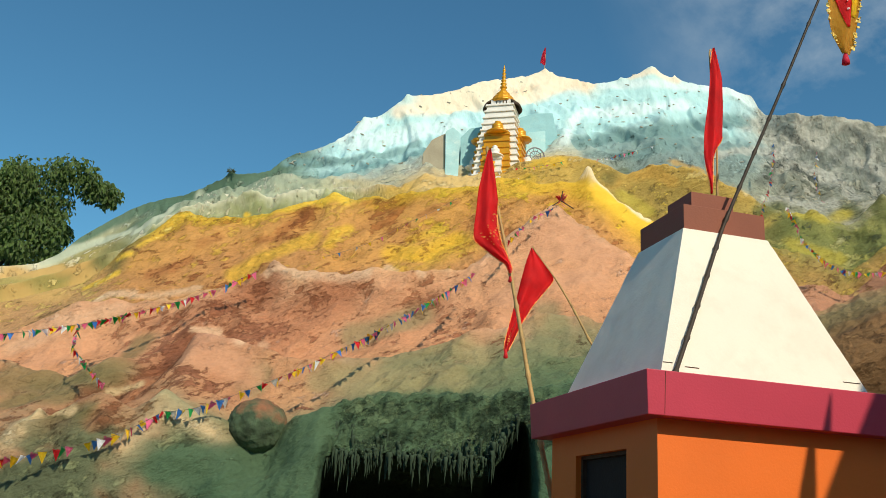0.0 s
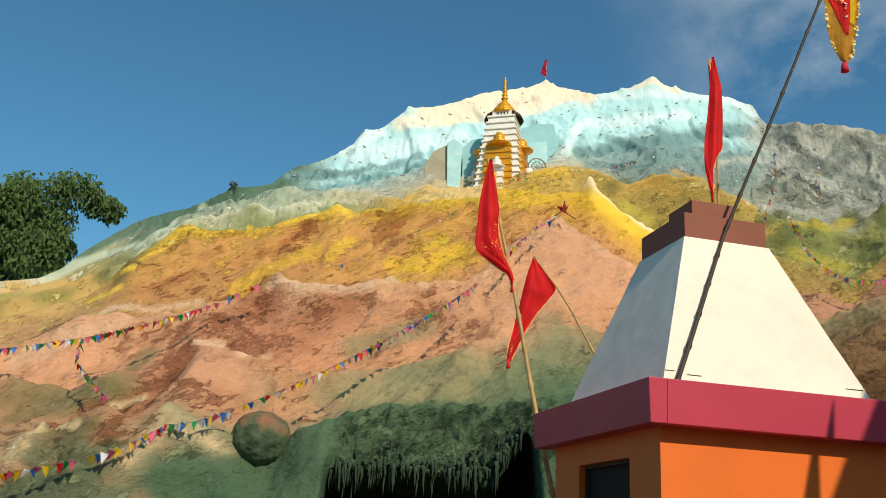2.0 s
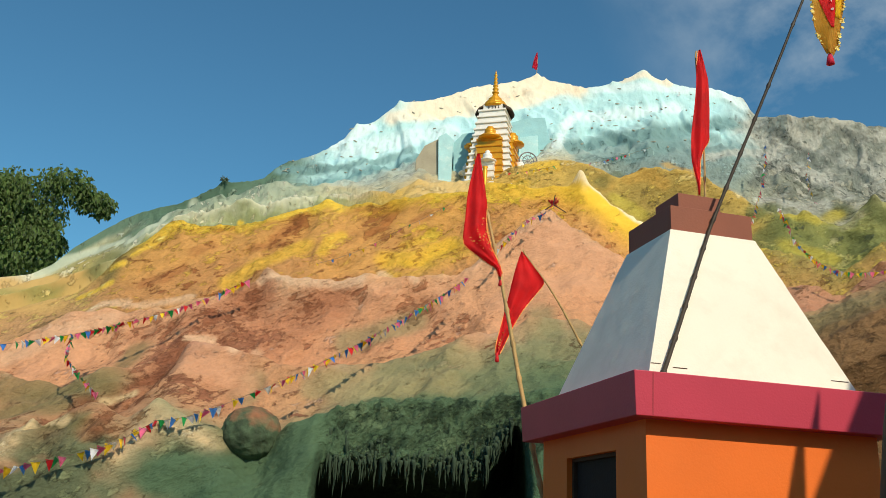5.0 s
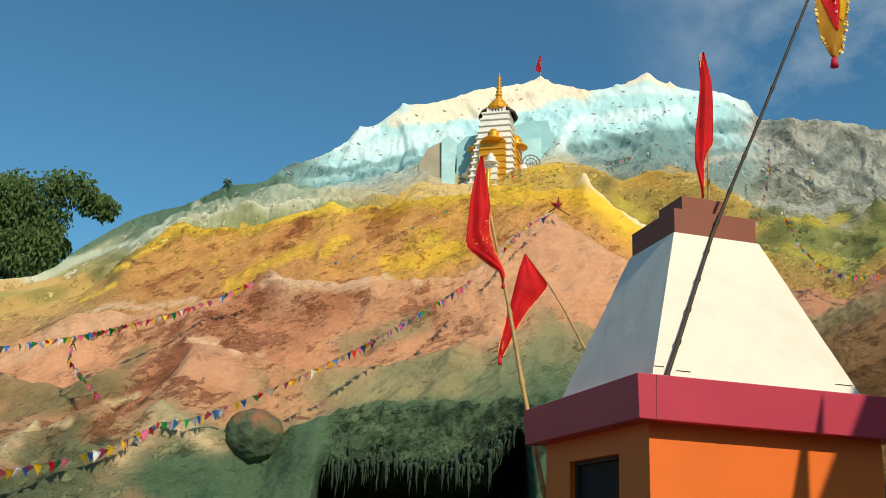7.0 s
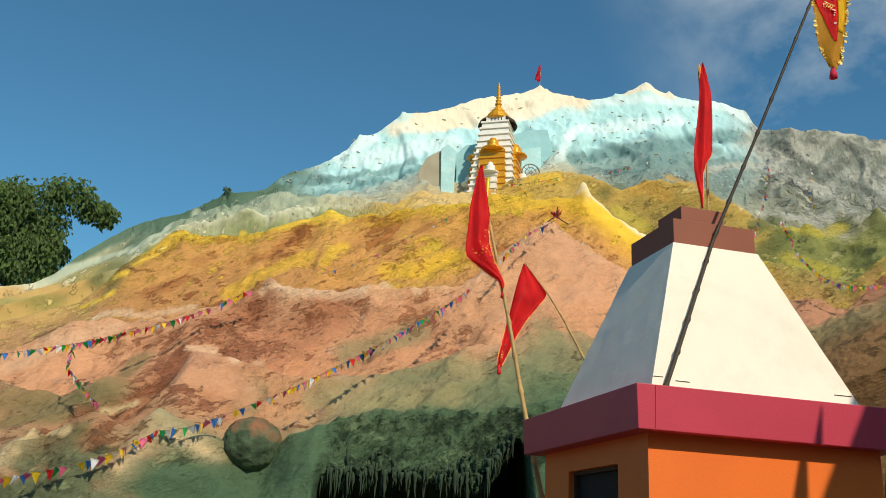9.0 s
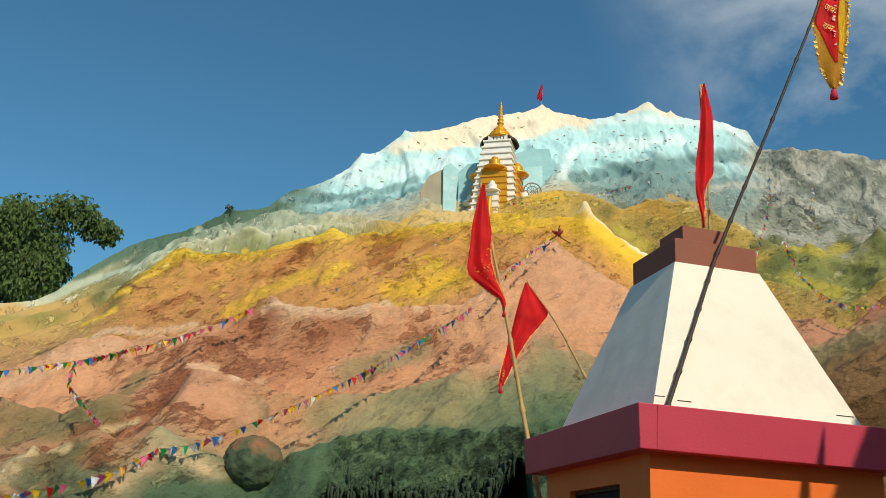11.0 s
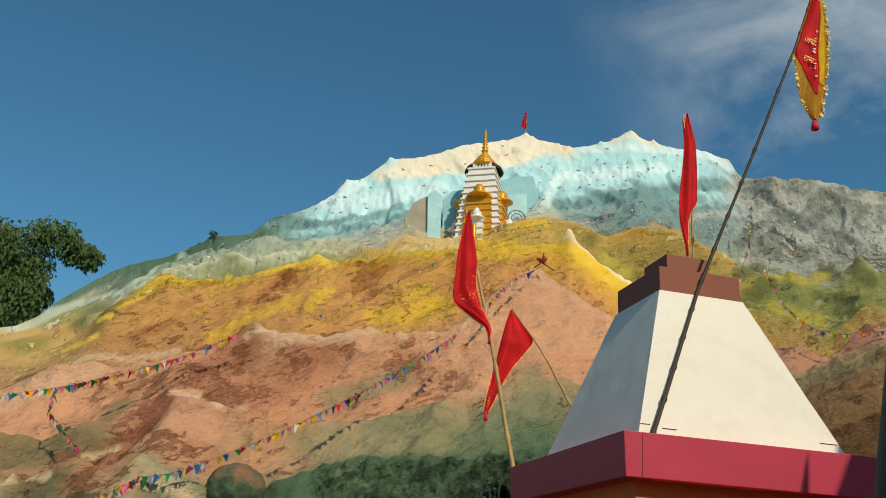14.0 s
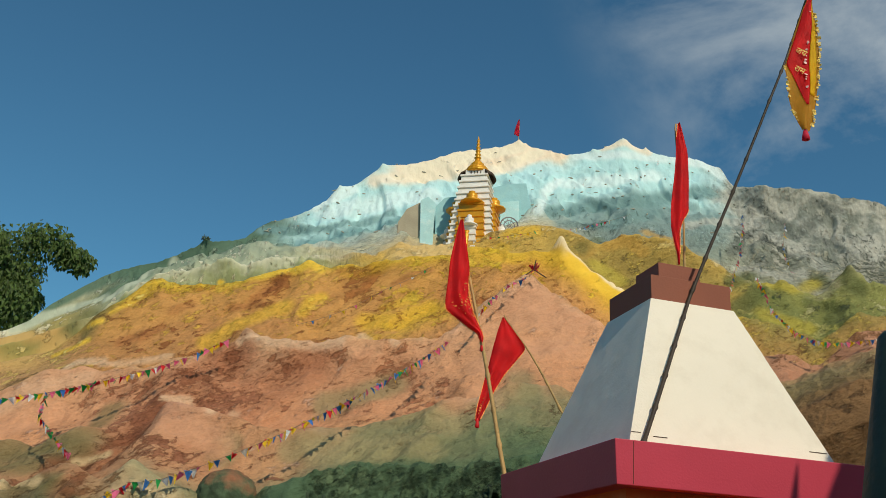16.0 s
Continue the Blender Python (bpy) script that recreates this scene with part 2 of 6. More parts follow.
def mountain_material():
    """Sprayed base coat with two layers of ragged daubs; each coat's cover is kept with its colour."""
    m = bpy.data.materials.new("sprayed paint on plastered sackcloth")
    m.use_nodes = True
    n, l = m.node_tree.nodes, m.node_tree.links
    b = n["Principled BSDF"]
    b.inputs["Roughness"].default_value = 0.85
    b.inputs["Specular IOR Level"].default_value = 0.25
    tc, grain_at = n.new("ShaderNodeTexCoord"), n.new("ShaderNodeAttribute")
    grain_at.attribute_name = "grain"

    def noise_node(source, scale, detail, rough, distortion=0.0):
        t = n.new("ShaderNodeTexNoise")
        t.inputs["Scale"].default_value, t.inputs["Detail"].default_value = scale, detail
        t.inputs["Roughness"].default_value, t.inputs["Distortion"].default_value = rough, distortion
        l.new(source, t.inputs["Vector"])
        return t.outputs["Fac"]

    def ranged(value, a0, a1, b0, b1):
        r = n.new("ShaderNodeMapRange")
        for key, val in (("From Min", a0), ("From Max", a1), ("To Min", b0), ("To Max", b1)):
            if hasattr(val, "is_linked"):
                l.new(val, r.inputs[key])
            else:
                r.inputs[key].default_value = val
        l.new(value, r.inputs["Value"])
        return r.outputs["Result"]

    def maths(op, p, q):
        r = n.new("ShaderNodeMath")
        r.operation = op
        for k, val in enumerate((p, q)):
            if hasattr(val, "is_linked"):
                l.new(val, r.inputs[k])
            else:
                r.inputs[k].default_value = val
        return r.outputs["Value"]

    def blend(fac, c1, c2, mode="MIX"):
        r = n.new("ShaderNodeMixRGB")
        r.blend_type = mode
        if hasattr(fac, "is_linked"):
            l.new(fac, r.inputs["Fac"])
        else:
            r.inputs["Fac"].default_value = fac
        l.new(c1, r.inputs["Color1"])
        l.new(c2, r.inputs["Color2"])
        return r.outputs["Color"]

    grain = grain_at.outputs["Vector"]
    at = n.new("ShaderNodeAttribute")
    at.attribute_name = "paint"
    colour = at.outputs["Color"]
    coarse = at.outputs["Alpha"]      # how coarse the plaster is under the paint
    heights = []
    for name, scale, seed, less in (("scuff", 3.0, 0.0, 0.0), ("daub", 3.8, 13.0, 0.0), ("scuff", 7.5, 29.0, 0.05), ("daub", 9.0, 37.0, 0.04)):
        layer = n.new("ShaderNodeAttribute")
        layer.attribute_name = name
        shift = n.new("ShaderNodeVectorMath")
        shift.inputs[1].default_value = (seed, seed, seed)
        l.new(grain, shift.inputs[0])
        v = noise_node(shift.outputs["Vector"], scale, 8, 0.68, 0.3)
        edge = ranged(layer.outputs["Alpha"], 0, 1, 0.80 + less, 0.24 + less)
        mask = ranged(maths("SUBTRACT", v, edge), -0.012, 0.03, 0, 1)
        colour = blend(maths("MULTIPLY", mask, 0.88), colour, layer.outputs["Color"])
        heights.append(mask)
    fine = noise_node(tc.outputs["Object"], 16, 8, 0.65)
    mid = noise_node(grain, 4.5, 8, 0.65)
    shade = n.new("ShaderNodeCombineXYZ")
    fine, mid = (maths("ADD", maths("MULTIPLY", maths("SUBTRACT", v, 0.5), coarse), 0.5) for v in (fine, mid))
    tone = maths("MULTIPLY", ranged(fine, 0.25, 0.75, 0.86, 1.14), ranged(mid, 0.3, 0.7, 0.84, 1.14))
    for k in range(3):
        l.new(tone, shade.inputs[k])
    colour = blend(1.0, colour, shade.outputs["Vector"], "MULTIPLY")
    l.new(colour, b.inputs["Base Color"])
    normal = None
    for height, strength, distance in ((heights[0], 0.7, -0.07), (heights[1], 0.7, 0.07), (heights[2], 0.7, -0.05), (heights[3], 0.7, 0.05), (mid, 0.8, 0.2), (fine, 0.7, 0.035)):
        bp = n.new("ShaderNodeBump")
        bp.inputs["Strength"].default_value, bp.inputs["Distance"].default_value = strength, distance
        l.new(height, bp.inputs["Height"])
        if normal:
            l.new(normal, bp.inputs["Normal"])
        normal = bp.outputs["Normal"]
    l.new(normal, b.inputs["Normal"])
    return m


rock_paint = mountain_material()

# ---------------------------------------------------------------- ground
bm = bmesh.new()
bmesh.ops.create_grid(bm, x_segments=60, y_segments=60, size=1500)
thing("ground", bm, earth_mat, "dark trodden earth round the mountain", "ground", kind="structure")

# ---------------------------------------------------------------- the painted mountain
# Crest lines of its folds, from the front brow to the skyline: (bearing x/y, distance y, height z).
BROW = [
    (-0.658, 13.5, 2.76), (-0.477, 13.4, 2.78), (-0.443, 13.4, 2.97), (-0.377, 13.4, 3.04), (-0.338, 13.4, 2.82), (-0.301, 13.4, 2.96),
    (-0.236, 13.3, 2.88), (-0.177, 13.3, 2.99), (-0.136, 13.3, 3.15), (-0.065, 13.3, 3.45), (0.020, 13.3, 3.52), (0.098, 13.2, 3.74),
    (0.184, 13.2, 3.86), (0.305, 12.9, 3.87), (0.412, 12.6, 4.41), (0.476, 12.4, 4.91), (0.625, 12.0, 5.26),
]
HUMP = [
    (-0.673, 15.5, 3.86), (-0.491, 15.5, 4.07), (-0.413, 15.4, 3.74), (-0.366, 15.4, 4.01), (-0.309, 15.4, 4.43), (-0.286, 15.4, 4.64),
    (-0.235, 15.4, 4.57), (-0.184, 15.4, 4.37), (-0.147, 15.4, 4.20), (-0.074, 15.4, 4.44), (-0.001, 15.3, 4.77), (0.060, 15.3, 5.00),
    (0.097, 15.3, 5.27), (0.135, 15.3, 5.34), (0.184, 15.3, 5.08), (0.308, 15.1, 5.11), (0.480, 14.8, 6.01), (0.629, 14.5, 6.41),
]
PINK = [
    (-0.684, 17.2, 4.85), (-0.496, 17.4, 4.86), (-0.461, 17.4, 5.06), (-0.421, 17.4, 5.52), (-0.385, 17.5, 5.69), (-0.315, 17.5, 5.70),
    (-0.292, 17.5, 5.89), (-0.254, 17.6, 5.99), (-0.230, 17.6, 6.21), (-0.206, 17.6, 6.40), (-0.168, 17.6, 6.30), (-0.130, 17.7, 6.34),
    (-0.099, 17.7, 6.50), (-0.054, 17.7, 6.48), (0.008, 17.8, 6.78), (0.045, 18.0, 7.45), (0.083, 18.2, 7.92), (0.109, 18.4, 8.17),
    (0.128, 18.4, 8.06), (0.160, 18.3, 7.63), (0.192, 18.3, 7.28), (0.311, 18.0, 6.85), (0.374, 17.9, 6.81), (0.435, 17.8, 6.60),
    (0.481, 17.8, 7.25), (0.631, 17.5, 7.64),
]
YELLOW = [
    (-0.689, 19.0, 5.55), (-0.502, 19.8, 5.93), (-0.418, 20.1, 6.54), (-0.376, 20.3, 7.26), (-0.328, 20.5, 8.24), (-0.264, 20.5, 8.48),
    (-0.213, 20.5, 8.63), (-0.176, 20.5, 8.89), (-0.147, 20.5, 9.11), (-0.124, 20.5, 8.99), (-0.073, 20.5, 9.25), (0.011, 20.5, 9.47),
    (0.043, 20.5, 9.70), (0.095, 20.5, 9.64), (0.130, 20.5, 9.68), (0.144, 20.5, 10.02), (0.152, 20.5, 9.80), (0.166, 20.5, 9.60), (0.180, 20.5, 9.35), (0.196, 20.5, 9.08),
    (0.211, 20.4, 8.82), (0.313, 20.3, 8.33), (0.375, 20.3, 8.02), (0.437, 20.2, 7.72), (0.483, 20.2, 8.42), (0.633, 20.0, 8.77),
]
SHELF = [
    (-0.692, 20.0, 6.01), (-0.506, 20.9, 6.58), (-0.446, 21.2, 7.05), (-0.377, 21.5, 7.84), (-0.317, 21.6, 8.95), (-0.266, 21.8, 9.25),
    (-0.202, 21.9, 9.51), (-0.164, 22.0, 9.82), (-0.074, 22.2, 10.12), (-0.048, 22.2, 10.39), (0.011, 22.4, 10.45), (0.072, 22.5, 11.01),
    (0.115, 22.5, 11.26), (0.154, 22.4, 11.03), (0.187, 22.4, 10.73), (0.219, 22.4, 11.10), (0.271, 22.3, 10.91), (0.316, 22.3, 10.42),
    (0.354, 22.3, 9.98), (0.404, 22.2, 9.76), (0.442, 22.2, 9.66), (0.477, 22.1, 10.22), (0.508, 22.1, 10.01), (0.635, 22.0, 9.79),
]
FOOT = [
    (-0.693, 20.5, 6.19), (-0.507, 21.7, 6.91), (-0.447, 22.1, 7.42), (-0.379, 22.5, 8.35), (-0.318, 22.8, 9.51), (-0.255, 23.1, 10.08),
    (-0.204, 23.3, 10.46), (-0.139, 23.6, 10.68), (-0.049, 24.0, 11.30), (0.010, 24.0, 11.45), (0.088, 24.0, 11.96), (0.187, 24.0, 11.98),
    (0.318, 24.0, 11.94), (0.408, 23.7, 11.33), (0.490, 23.5, 11.15), (0.637, 23.0, 10.48),
]
SKY = [
    (-0.694, 21.0, 6.36), (-0.510, 22.5, 7.44), (-0.472, 22.7, 7.61), (-0.449, 22.9, 7.96), (-0.430, 23.1, 8.46), (-0.398, 23.4, 9.10),
    (-0.363, 23.5, 9.66), (-0.313, 23.5, 10.00), (-0.267, 23.5, 10.58), (-0.225, 24.5, 11.12), (-0.204, 25.0, 11.84), (-0.168, 25.2, 12.24),
    (-0.143, 25.4, 12.64), (-0.120, 25.6, 13.31), (-0.096, 25.8, 13.77), (-0.072, 25.9, 14.39), (-0.027, 26.2, 14.75), (0.019, 26.5, 15.38),
    (0.056, 26.8, 15.73), (0.090, 27.0, 16.03), (0.110, 27.0, 15.93), (0.148, 26.9, 15.69), (0.181, 26.8, 15.77), (0.217, 26.7, 16.14),
    (0.242, 26.7, 15.84), (0.276, 26.6, 15.68), (0.309, 26.6, 15.65), (0.336, 26.5, 15.35), (0.348, 26.1, 14.57), (0.387, 25.0, 14.00),
    (0.454, 24.9, 13.94), (0.498, 24.8, 13.71), (0.648, 24.5, 12.95),
]

CAVE = (-0.128, 0.079)      # bearings of the mouth's two sides
RIGHT_CAVE = 0.405


def crest(line, a):
    g = np.array(line)
    y, z = np.interp(a, g[:, 0], g[:, 1]), np.interp(a, g[:, 0], g[:, 2])
    return y, z


def blur(arr, sigma, axis):
    r = int(3 * sigma) + 1
    k = np.exp(-0.5 * (np.arange(-r, r + 1) / sigma) ** 2)
    k /= k.sum()
    pad = [(0, 0), (0, 0)]
    pad[axis] = (r, r)
    q = np.pad(arr, pad, mode="edge")
    n = arr.shape[axis]
    return sum(k[i] * (q[:, i:i + n] if axis else q[i:i + n]) for i in range(2 * r + 1))


def mountain_surface():
    a = np.concatenate([np.linspace(-1.25, -0.57, 26, endpoint=False), np.linspace(-0.57, 0.57, 660), np.linspace(0.57, 1.25, 27)[1:]])
    yb, zb = crest(BROW, a)
    yh, zh = crest(HUMP, a)
    yp, zp = crest(PINK, a)
    yy, zy = crest(YELLOW, a)
    ysf, zsf = crest(SHELF, a)
    yf, zf = crest(FOOT, a)
    ys, zs = crest(SKY, a)
    cave = smooth01(a, CAVE[0] - 0.012, CAVE[0]) * (1 - smooth01(a, CAVE[1] - 0.004, CAVE[1] + 0.012))
    right = smooth01(a, RIGHT_CAVE - 0.02, RIGHT_CAVE + 0.01) * (1 - smooth01(a, 0.75, 0.85))
    hollow = np.maximum(cave, 0.45 * right)
    deep = np.where(right > cave, 1.6, 4.5)
    lip = np.where(right > cave, zb - 0.15, np.minimum(zb - 0.35, 2.53 + 0.16 * fbm(np.stack([a * 90, 0 * a, 0 * a], -1) + 3, 3) + 0.82 * np.clip((a - 0.038) / 0.044, 0, 1)))
    mixed = lambda p, q: p + (q - p) * hollow
    rows = [(0.0, mixed(yb - 1.6, yb + deep), 0 * a - 0.2), (0.4, mixed(yb - 1.1, yb + deep), mixed(0.38 * zb, lip * 0.85)),
            (0.72, mixed(yb - 0.55, yb + 0.1), mixed(0.74 * zb, lip)), (0.78, mixed(yb - 0.5, yb - 0.12), mixed(0.79 * zb, lip + 0.02)),
            (1.0, yb, zb), (1.12, yb + 0.35, zb + 0.05),
            (2.0, yh, zh), (2.12, yh + 0.6, zh - 0.05), (3.0, yp, zp), (3.12, yp + 0.6, zp - 0.08),
            (4.0, yy, zy), (4.12, yy + 0.6, zy - 0.1), (5.0, ysf, zsf), (5.12, ysf + 0.45, zsf - 0.1), (5.5, yf, zf), (7.0, ys, zs),
            (7.15, ys + 0.7, zs - 0.5), (8.0, ys + 6, 0 * a - 0.2)]
    v = np.concatenate([np.linspace(0, 0.7, 20, endpoint=False), np.linspace(0.7, 1, 40, endpoint=False), np.linspace(1, 7.1, 340, endpoint=False), np.linspace(7.1, 8, 16)])
    key = np.array([r[0] for r in rows])
    y = np.array([np.interp(v, key, [r[1][i] for r in rows]) for i in range(len(a))])
    z = np.array([np.interp(v, key, [r[2][i] for r in rows]) for i in range(len(a))])
    # the cloth sags between its crests
    s = v % 1.0
    sag = np.where((v > 1.1) & (v < 5.0), 0.32, 0.0) + np.where((v > 5.5) & (v < 7), 0.30, 0.0)
    span = np.where(v > 5.5, np.clip((v - 5.5) / 1.5, 0, 1), s)
    drop = sag * np.sin(np.pi * span)
    z -= drop[None, :] * 0.55
    y += drop[None, :] * 0.8
    y, z = blur(blur(y, 1.7, 1), 1.4, 0), blur(blur(z, 1.7, 1), 1.4, 0)
    # beyond the view the mountain comes down to the ground
    fall = (1 - smooth01(np.abs(a), 0.66, 1.15))[:, None]
    z = z * fall - 0.2 * (1 - fall)
    x = a[:, None] * y
    p = np.stack([x, y, z], -1).reshape(-1, 3)
    vv = np.repeat(v[None, :], len(a), 0).ravel()
    aa = np.repeat(a[:, None], len(v), 1).ravel()
    # relief: broad folds, creases that run down to the left, crumpled sackcloth
    q = np.stack([p[:, 0] * 0.9 - p[:, 2] * 0.55, p[:, 1] * 0.6, p[:, 2] * 0.9 + p[:, 0] * 0.25], -1)
    broad = fbm(q * 0.5, 3, True)
    crease = fbm(q * np.array([1.3, 1.3, 0.7]) + 5, 4, True)
    crumple = fbm(p * 3.0 + 9, 5)
    rough = smooth01(fbm(p * 0.45 + 3, 3), -0.25, 0.35)
    flute = fbm(np.stack([p[:, 0] * 2.4, p[:, 1] * 2.0, p[:, 2] * 0.35], -1) + 21, 4, True)
    ice = smooth01(vv, 5.35, 5.7)
    grey = smooth01(aa, 0.33, 0.37) * smooth01(vv, 4.6, 5.2)
    near_sky = np.clip(np.abs(vv - 7.0) / 0.5, 0.3, 1)
    cliff = smooth01(vv, 0.70, 0.78) * (1 - smooth01(vv, 0.9, 1.15)) * smooth01(aa, CAVE[0] - 0.01, CAVE[0] + 0.01) * (1 - smooth01(aa, CAVE[1], CAVE[1] + 0.05))
    d = near_sky * (0.26 * (broad - 0.45) * (1 - 0.5 * ice) + 0.16 * (crease - 0.45) * (0.35 + 0.65 * rough) * (1 - 0.5 * ice))
    d += 0.075 * crumple * (0.4 + 0.6 * rough) + ice * (1 - grey) * 0.15 * (flute - 0.5) * near_sky
    c32, s32 = math.cos(radians(32)), math.sin(radians(32))
    strata = fbm(np.stack([(p[:, 0] * c32 + p[:, 2] * s32) * 0.9, p[:, 1] * 0.7, (p[:, 2] * c32 - p[:, 0] * s32) * 3.0], -1) + 131, 4, True)
    d += 0.085 * (strata - 0.5) * (0.25 + 0.75 * rough) * (1 - ice) * smooth01(vv, 1.1, 1.5)
    drape = (1 - smooth01(aa, -0.14, -0.08)) * smooth01(vv, 4.15, 4.4) * (1 - smooth01(vv, 5.2, 5.6))
    d += drape * 0.2 * (flute - 0.5)
    d += grey * (0.16 * (fbm(p * 1.1 + 61, 4, True) - 0.5) + 0.06 * crumple)
    d += cliff * (0.15 * (fbm(np.stack([p[:, 0] * 2.6, p[:, 1], p[:, 2] * 2.0], -1) + 81, 4, True) - 0.5) + 0.19 * fbm(p * np.array([7, 7, 4.5]) + 85, 3))
    spikes = np.exp(-((vv - 7.0) / 0.05) ** 2)
    d += spikes * 0.09 * np.clip(fbm(np.stack([p[:, 0] * 5, p[:, 1] * 0, p[:, 2] * 0], -1) + 91, 3), 0, 1)
    # overlapping sheets of stiffened cloth leave ledges on the ice and the grey rock
    sheets = fbm(np.stack([p[:, 0] * 0.9 + 0.3 * p[:, 2], p[:, 1] * 0.5, p[:, 2] * 0.5], -1) * 0.55 + 141, 2) * 2.6
    ledge = np.floor(sheets) + smooth01(sheets - np.floor(sheets), 0.44, 0.56)
    d += 0.19 * (ledge - sheets * 0.6) * np.maximum(ice, grey) * smooth01(np.abs(vv - 7.0), 0.05, 0.5)
    d *= 1 - 0.8 * (1 - smooth01(aa, -0.40, -0.33)) * smooth01(vv, 3.0, 3.6)      # stretched smooth at the west end
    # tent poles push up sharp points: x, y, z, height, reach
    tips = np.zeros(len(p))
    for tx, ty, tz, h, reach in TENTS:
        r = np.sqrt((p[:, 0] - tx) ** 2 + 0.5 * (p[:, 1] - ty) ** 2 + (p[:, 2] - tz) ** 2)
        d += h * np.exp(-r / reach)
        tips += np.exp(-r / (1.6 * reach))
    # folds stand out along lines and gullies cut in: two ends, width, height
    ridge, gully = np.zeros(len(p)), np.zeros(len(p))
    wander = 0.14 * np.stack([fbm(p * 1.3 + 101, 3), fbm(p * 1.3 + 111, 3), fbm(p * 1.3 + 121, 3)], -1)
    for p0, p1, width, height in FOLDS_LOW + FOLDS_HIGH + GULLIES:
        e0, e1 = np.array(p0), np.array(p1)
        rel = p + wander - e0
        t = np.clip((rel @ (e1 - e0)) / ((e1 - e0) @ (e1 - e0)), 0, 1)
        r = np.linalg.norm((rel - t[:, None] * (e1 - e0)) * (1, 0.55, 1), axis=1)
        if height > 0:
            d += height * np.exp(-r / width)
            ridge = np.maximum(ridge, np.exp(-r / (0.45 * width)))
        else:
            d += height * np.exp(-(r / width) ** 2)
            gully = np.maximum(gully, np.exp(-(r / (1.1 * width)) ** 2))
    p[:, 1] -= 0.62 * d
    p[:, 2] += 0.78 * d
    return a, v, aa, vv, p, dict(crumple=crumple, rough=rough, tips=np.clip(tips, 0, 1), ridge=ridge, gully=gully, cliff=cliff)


TENTS = [(2.06, 18.4, 8.2, 0.26, 0.22), (2.87, 20.4, 9.85, 0.14, 0.10), (-4.14, 13.6, 2.95, 0.16, 0.16), (-4.4, 15.5, 4.6, 0.08, 0.3),
         (-3.62, 17.6, 6.35, 0.10, 0.25), (-6.3, 23.5, 10.55, 0.2, 0.1), (2.45, 27.0, 16.0, 0.3, 0.16), (5.87, 26.8, 16.1, 0.22, 0.4),
         (10.55, 22.0, 10.1, 0.28, 0.2), (-3.02, 20.4, 9.05, 0.15, 0.2), (-3.05, 25.6, 13.2, 0.12, 0.1), (-1.85, 25.9, 14.3, 0.12, 0.12),
         (6.55, 26.7, 15.75, 0.2, 0.08), (4.85, 26.8, 15.7, 0.14, 0.1), (-4.6, 23.4, 10.3, 0.12, 0.1), (-1.7, 17.7, 6.5, 0.1, 0.15),
         (-5.6, 15.5, 4.7, 0.1, 0.15), (-5.9, 13.4, 3.0, 0.12, 0.15), (8.6, 24.9, 13.9, 0.2, 0.25), (9.6, 24.9, 13.95, 0.15, 0.15)]
FOLDS_LOW = [
    ((-3.5, 17.5, 6.5), (-4.8, 16.9, 5.4), 0.35, 0.16), ((-4.8, 16.9, 5.4), (-6.0, 15.8, 4.3), 0.35, 0.22),
    ((-4.4, 15.4, 4.7), (-4.6, 14.4, 3.6), 0.45, 0.24), ((-4.6, 14.4, 3.6), (-5.2, 13.0, 2.6), 0.4, 0.3),
    ((-6.1, 12.8, 2.5), (-5.9, 13.4, 3.0), 0.3, 0.25), ((-5.9, 13.4, 3.0), (-5.3, 15.0, 4.0), 0.3, 0.22),
    ((-4.1, 13.5, 3.1), (-4.4, 12.3, 2.1), 0.3, 0.2), ((-4.1, 13.5, 3.1), (-3.0, 12.8, 2.6), 0.3, 0.15),
    ((-3.6, 17.5, 6.4), (-2.7, 17.3, 6.1), 0.3, 0.12), ((-2.7, 17.3, 6.1), (-1.7, 17.6, 6.5), 0.3, 0.16),
    ((0.3, 17.5, 6.7), (-1.0, 15.6, 4.9), 0.4, 0.15), ((1.5, 15.6, 5.4), (0.4, 13.8, 3.8), 0.4, 0.15),
]
FOLDS_HIGH = [
    ((-2.7, 19.2, 7.7), (-3.5, 18.0, 6.6), 0.25, 0.25), ((-0.8, 19.4, 8.0), (-1.4, 18.2, 6.9), 0.3, 0.22),
    ((2.9, 20.3, 10.0), (3.6, 19.8, 9.0), 0.25, 0.16), ((3.6, 19.8, 9.0), (4.5, 19.6, 8.4), 0.25, 0.3),
    ((2.0, 18.3, 8.2), (1.0, 17.4, 7.0), 0.35, 0.15), ((-6.4, 20.4, 8.4), (-7.5, 19.9, 7.2), 0.25, 0.28),
    ((-7.5, 19.9, 7.2), (-7.8, 19.0, 6.2), 0.25, 0.22), ((-0.5, 25.3, 13.2), (-1.2, 24.0, 11.3), 0.22, 0.3),
    ((-3.0, 25.4, 13.2), (-3.6, 24.4, 11.6), 0.3, 0.2), ((2.9, 25.6, 14.1), (2.7, 24.2, 12.1), 0.25, 0.3),
    ((5.9, 25.6, 13.9), (5.4, 24.3, 12.3), 0.3, 0.25), ((-4.9, 22.6, 10.0), (-5.8, 21.2, 8.8), 0.25, 0.25),
    ((8.9, 22.0, 9.7), (7.5, 20.0, 7.9), 0.35, 0.3), ((10.5, 21.9, 10.3), (8.8, 20.0, 8.2), 0.35, 0.3),
]
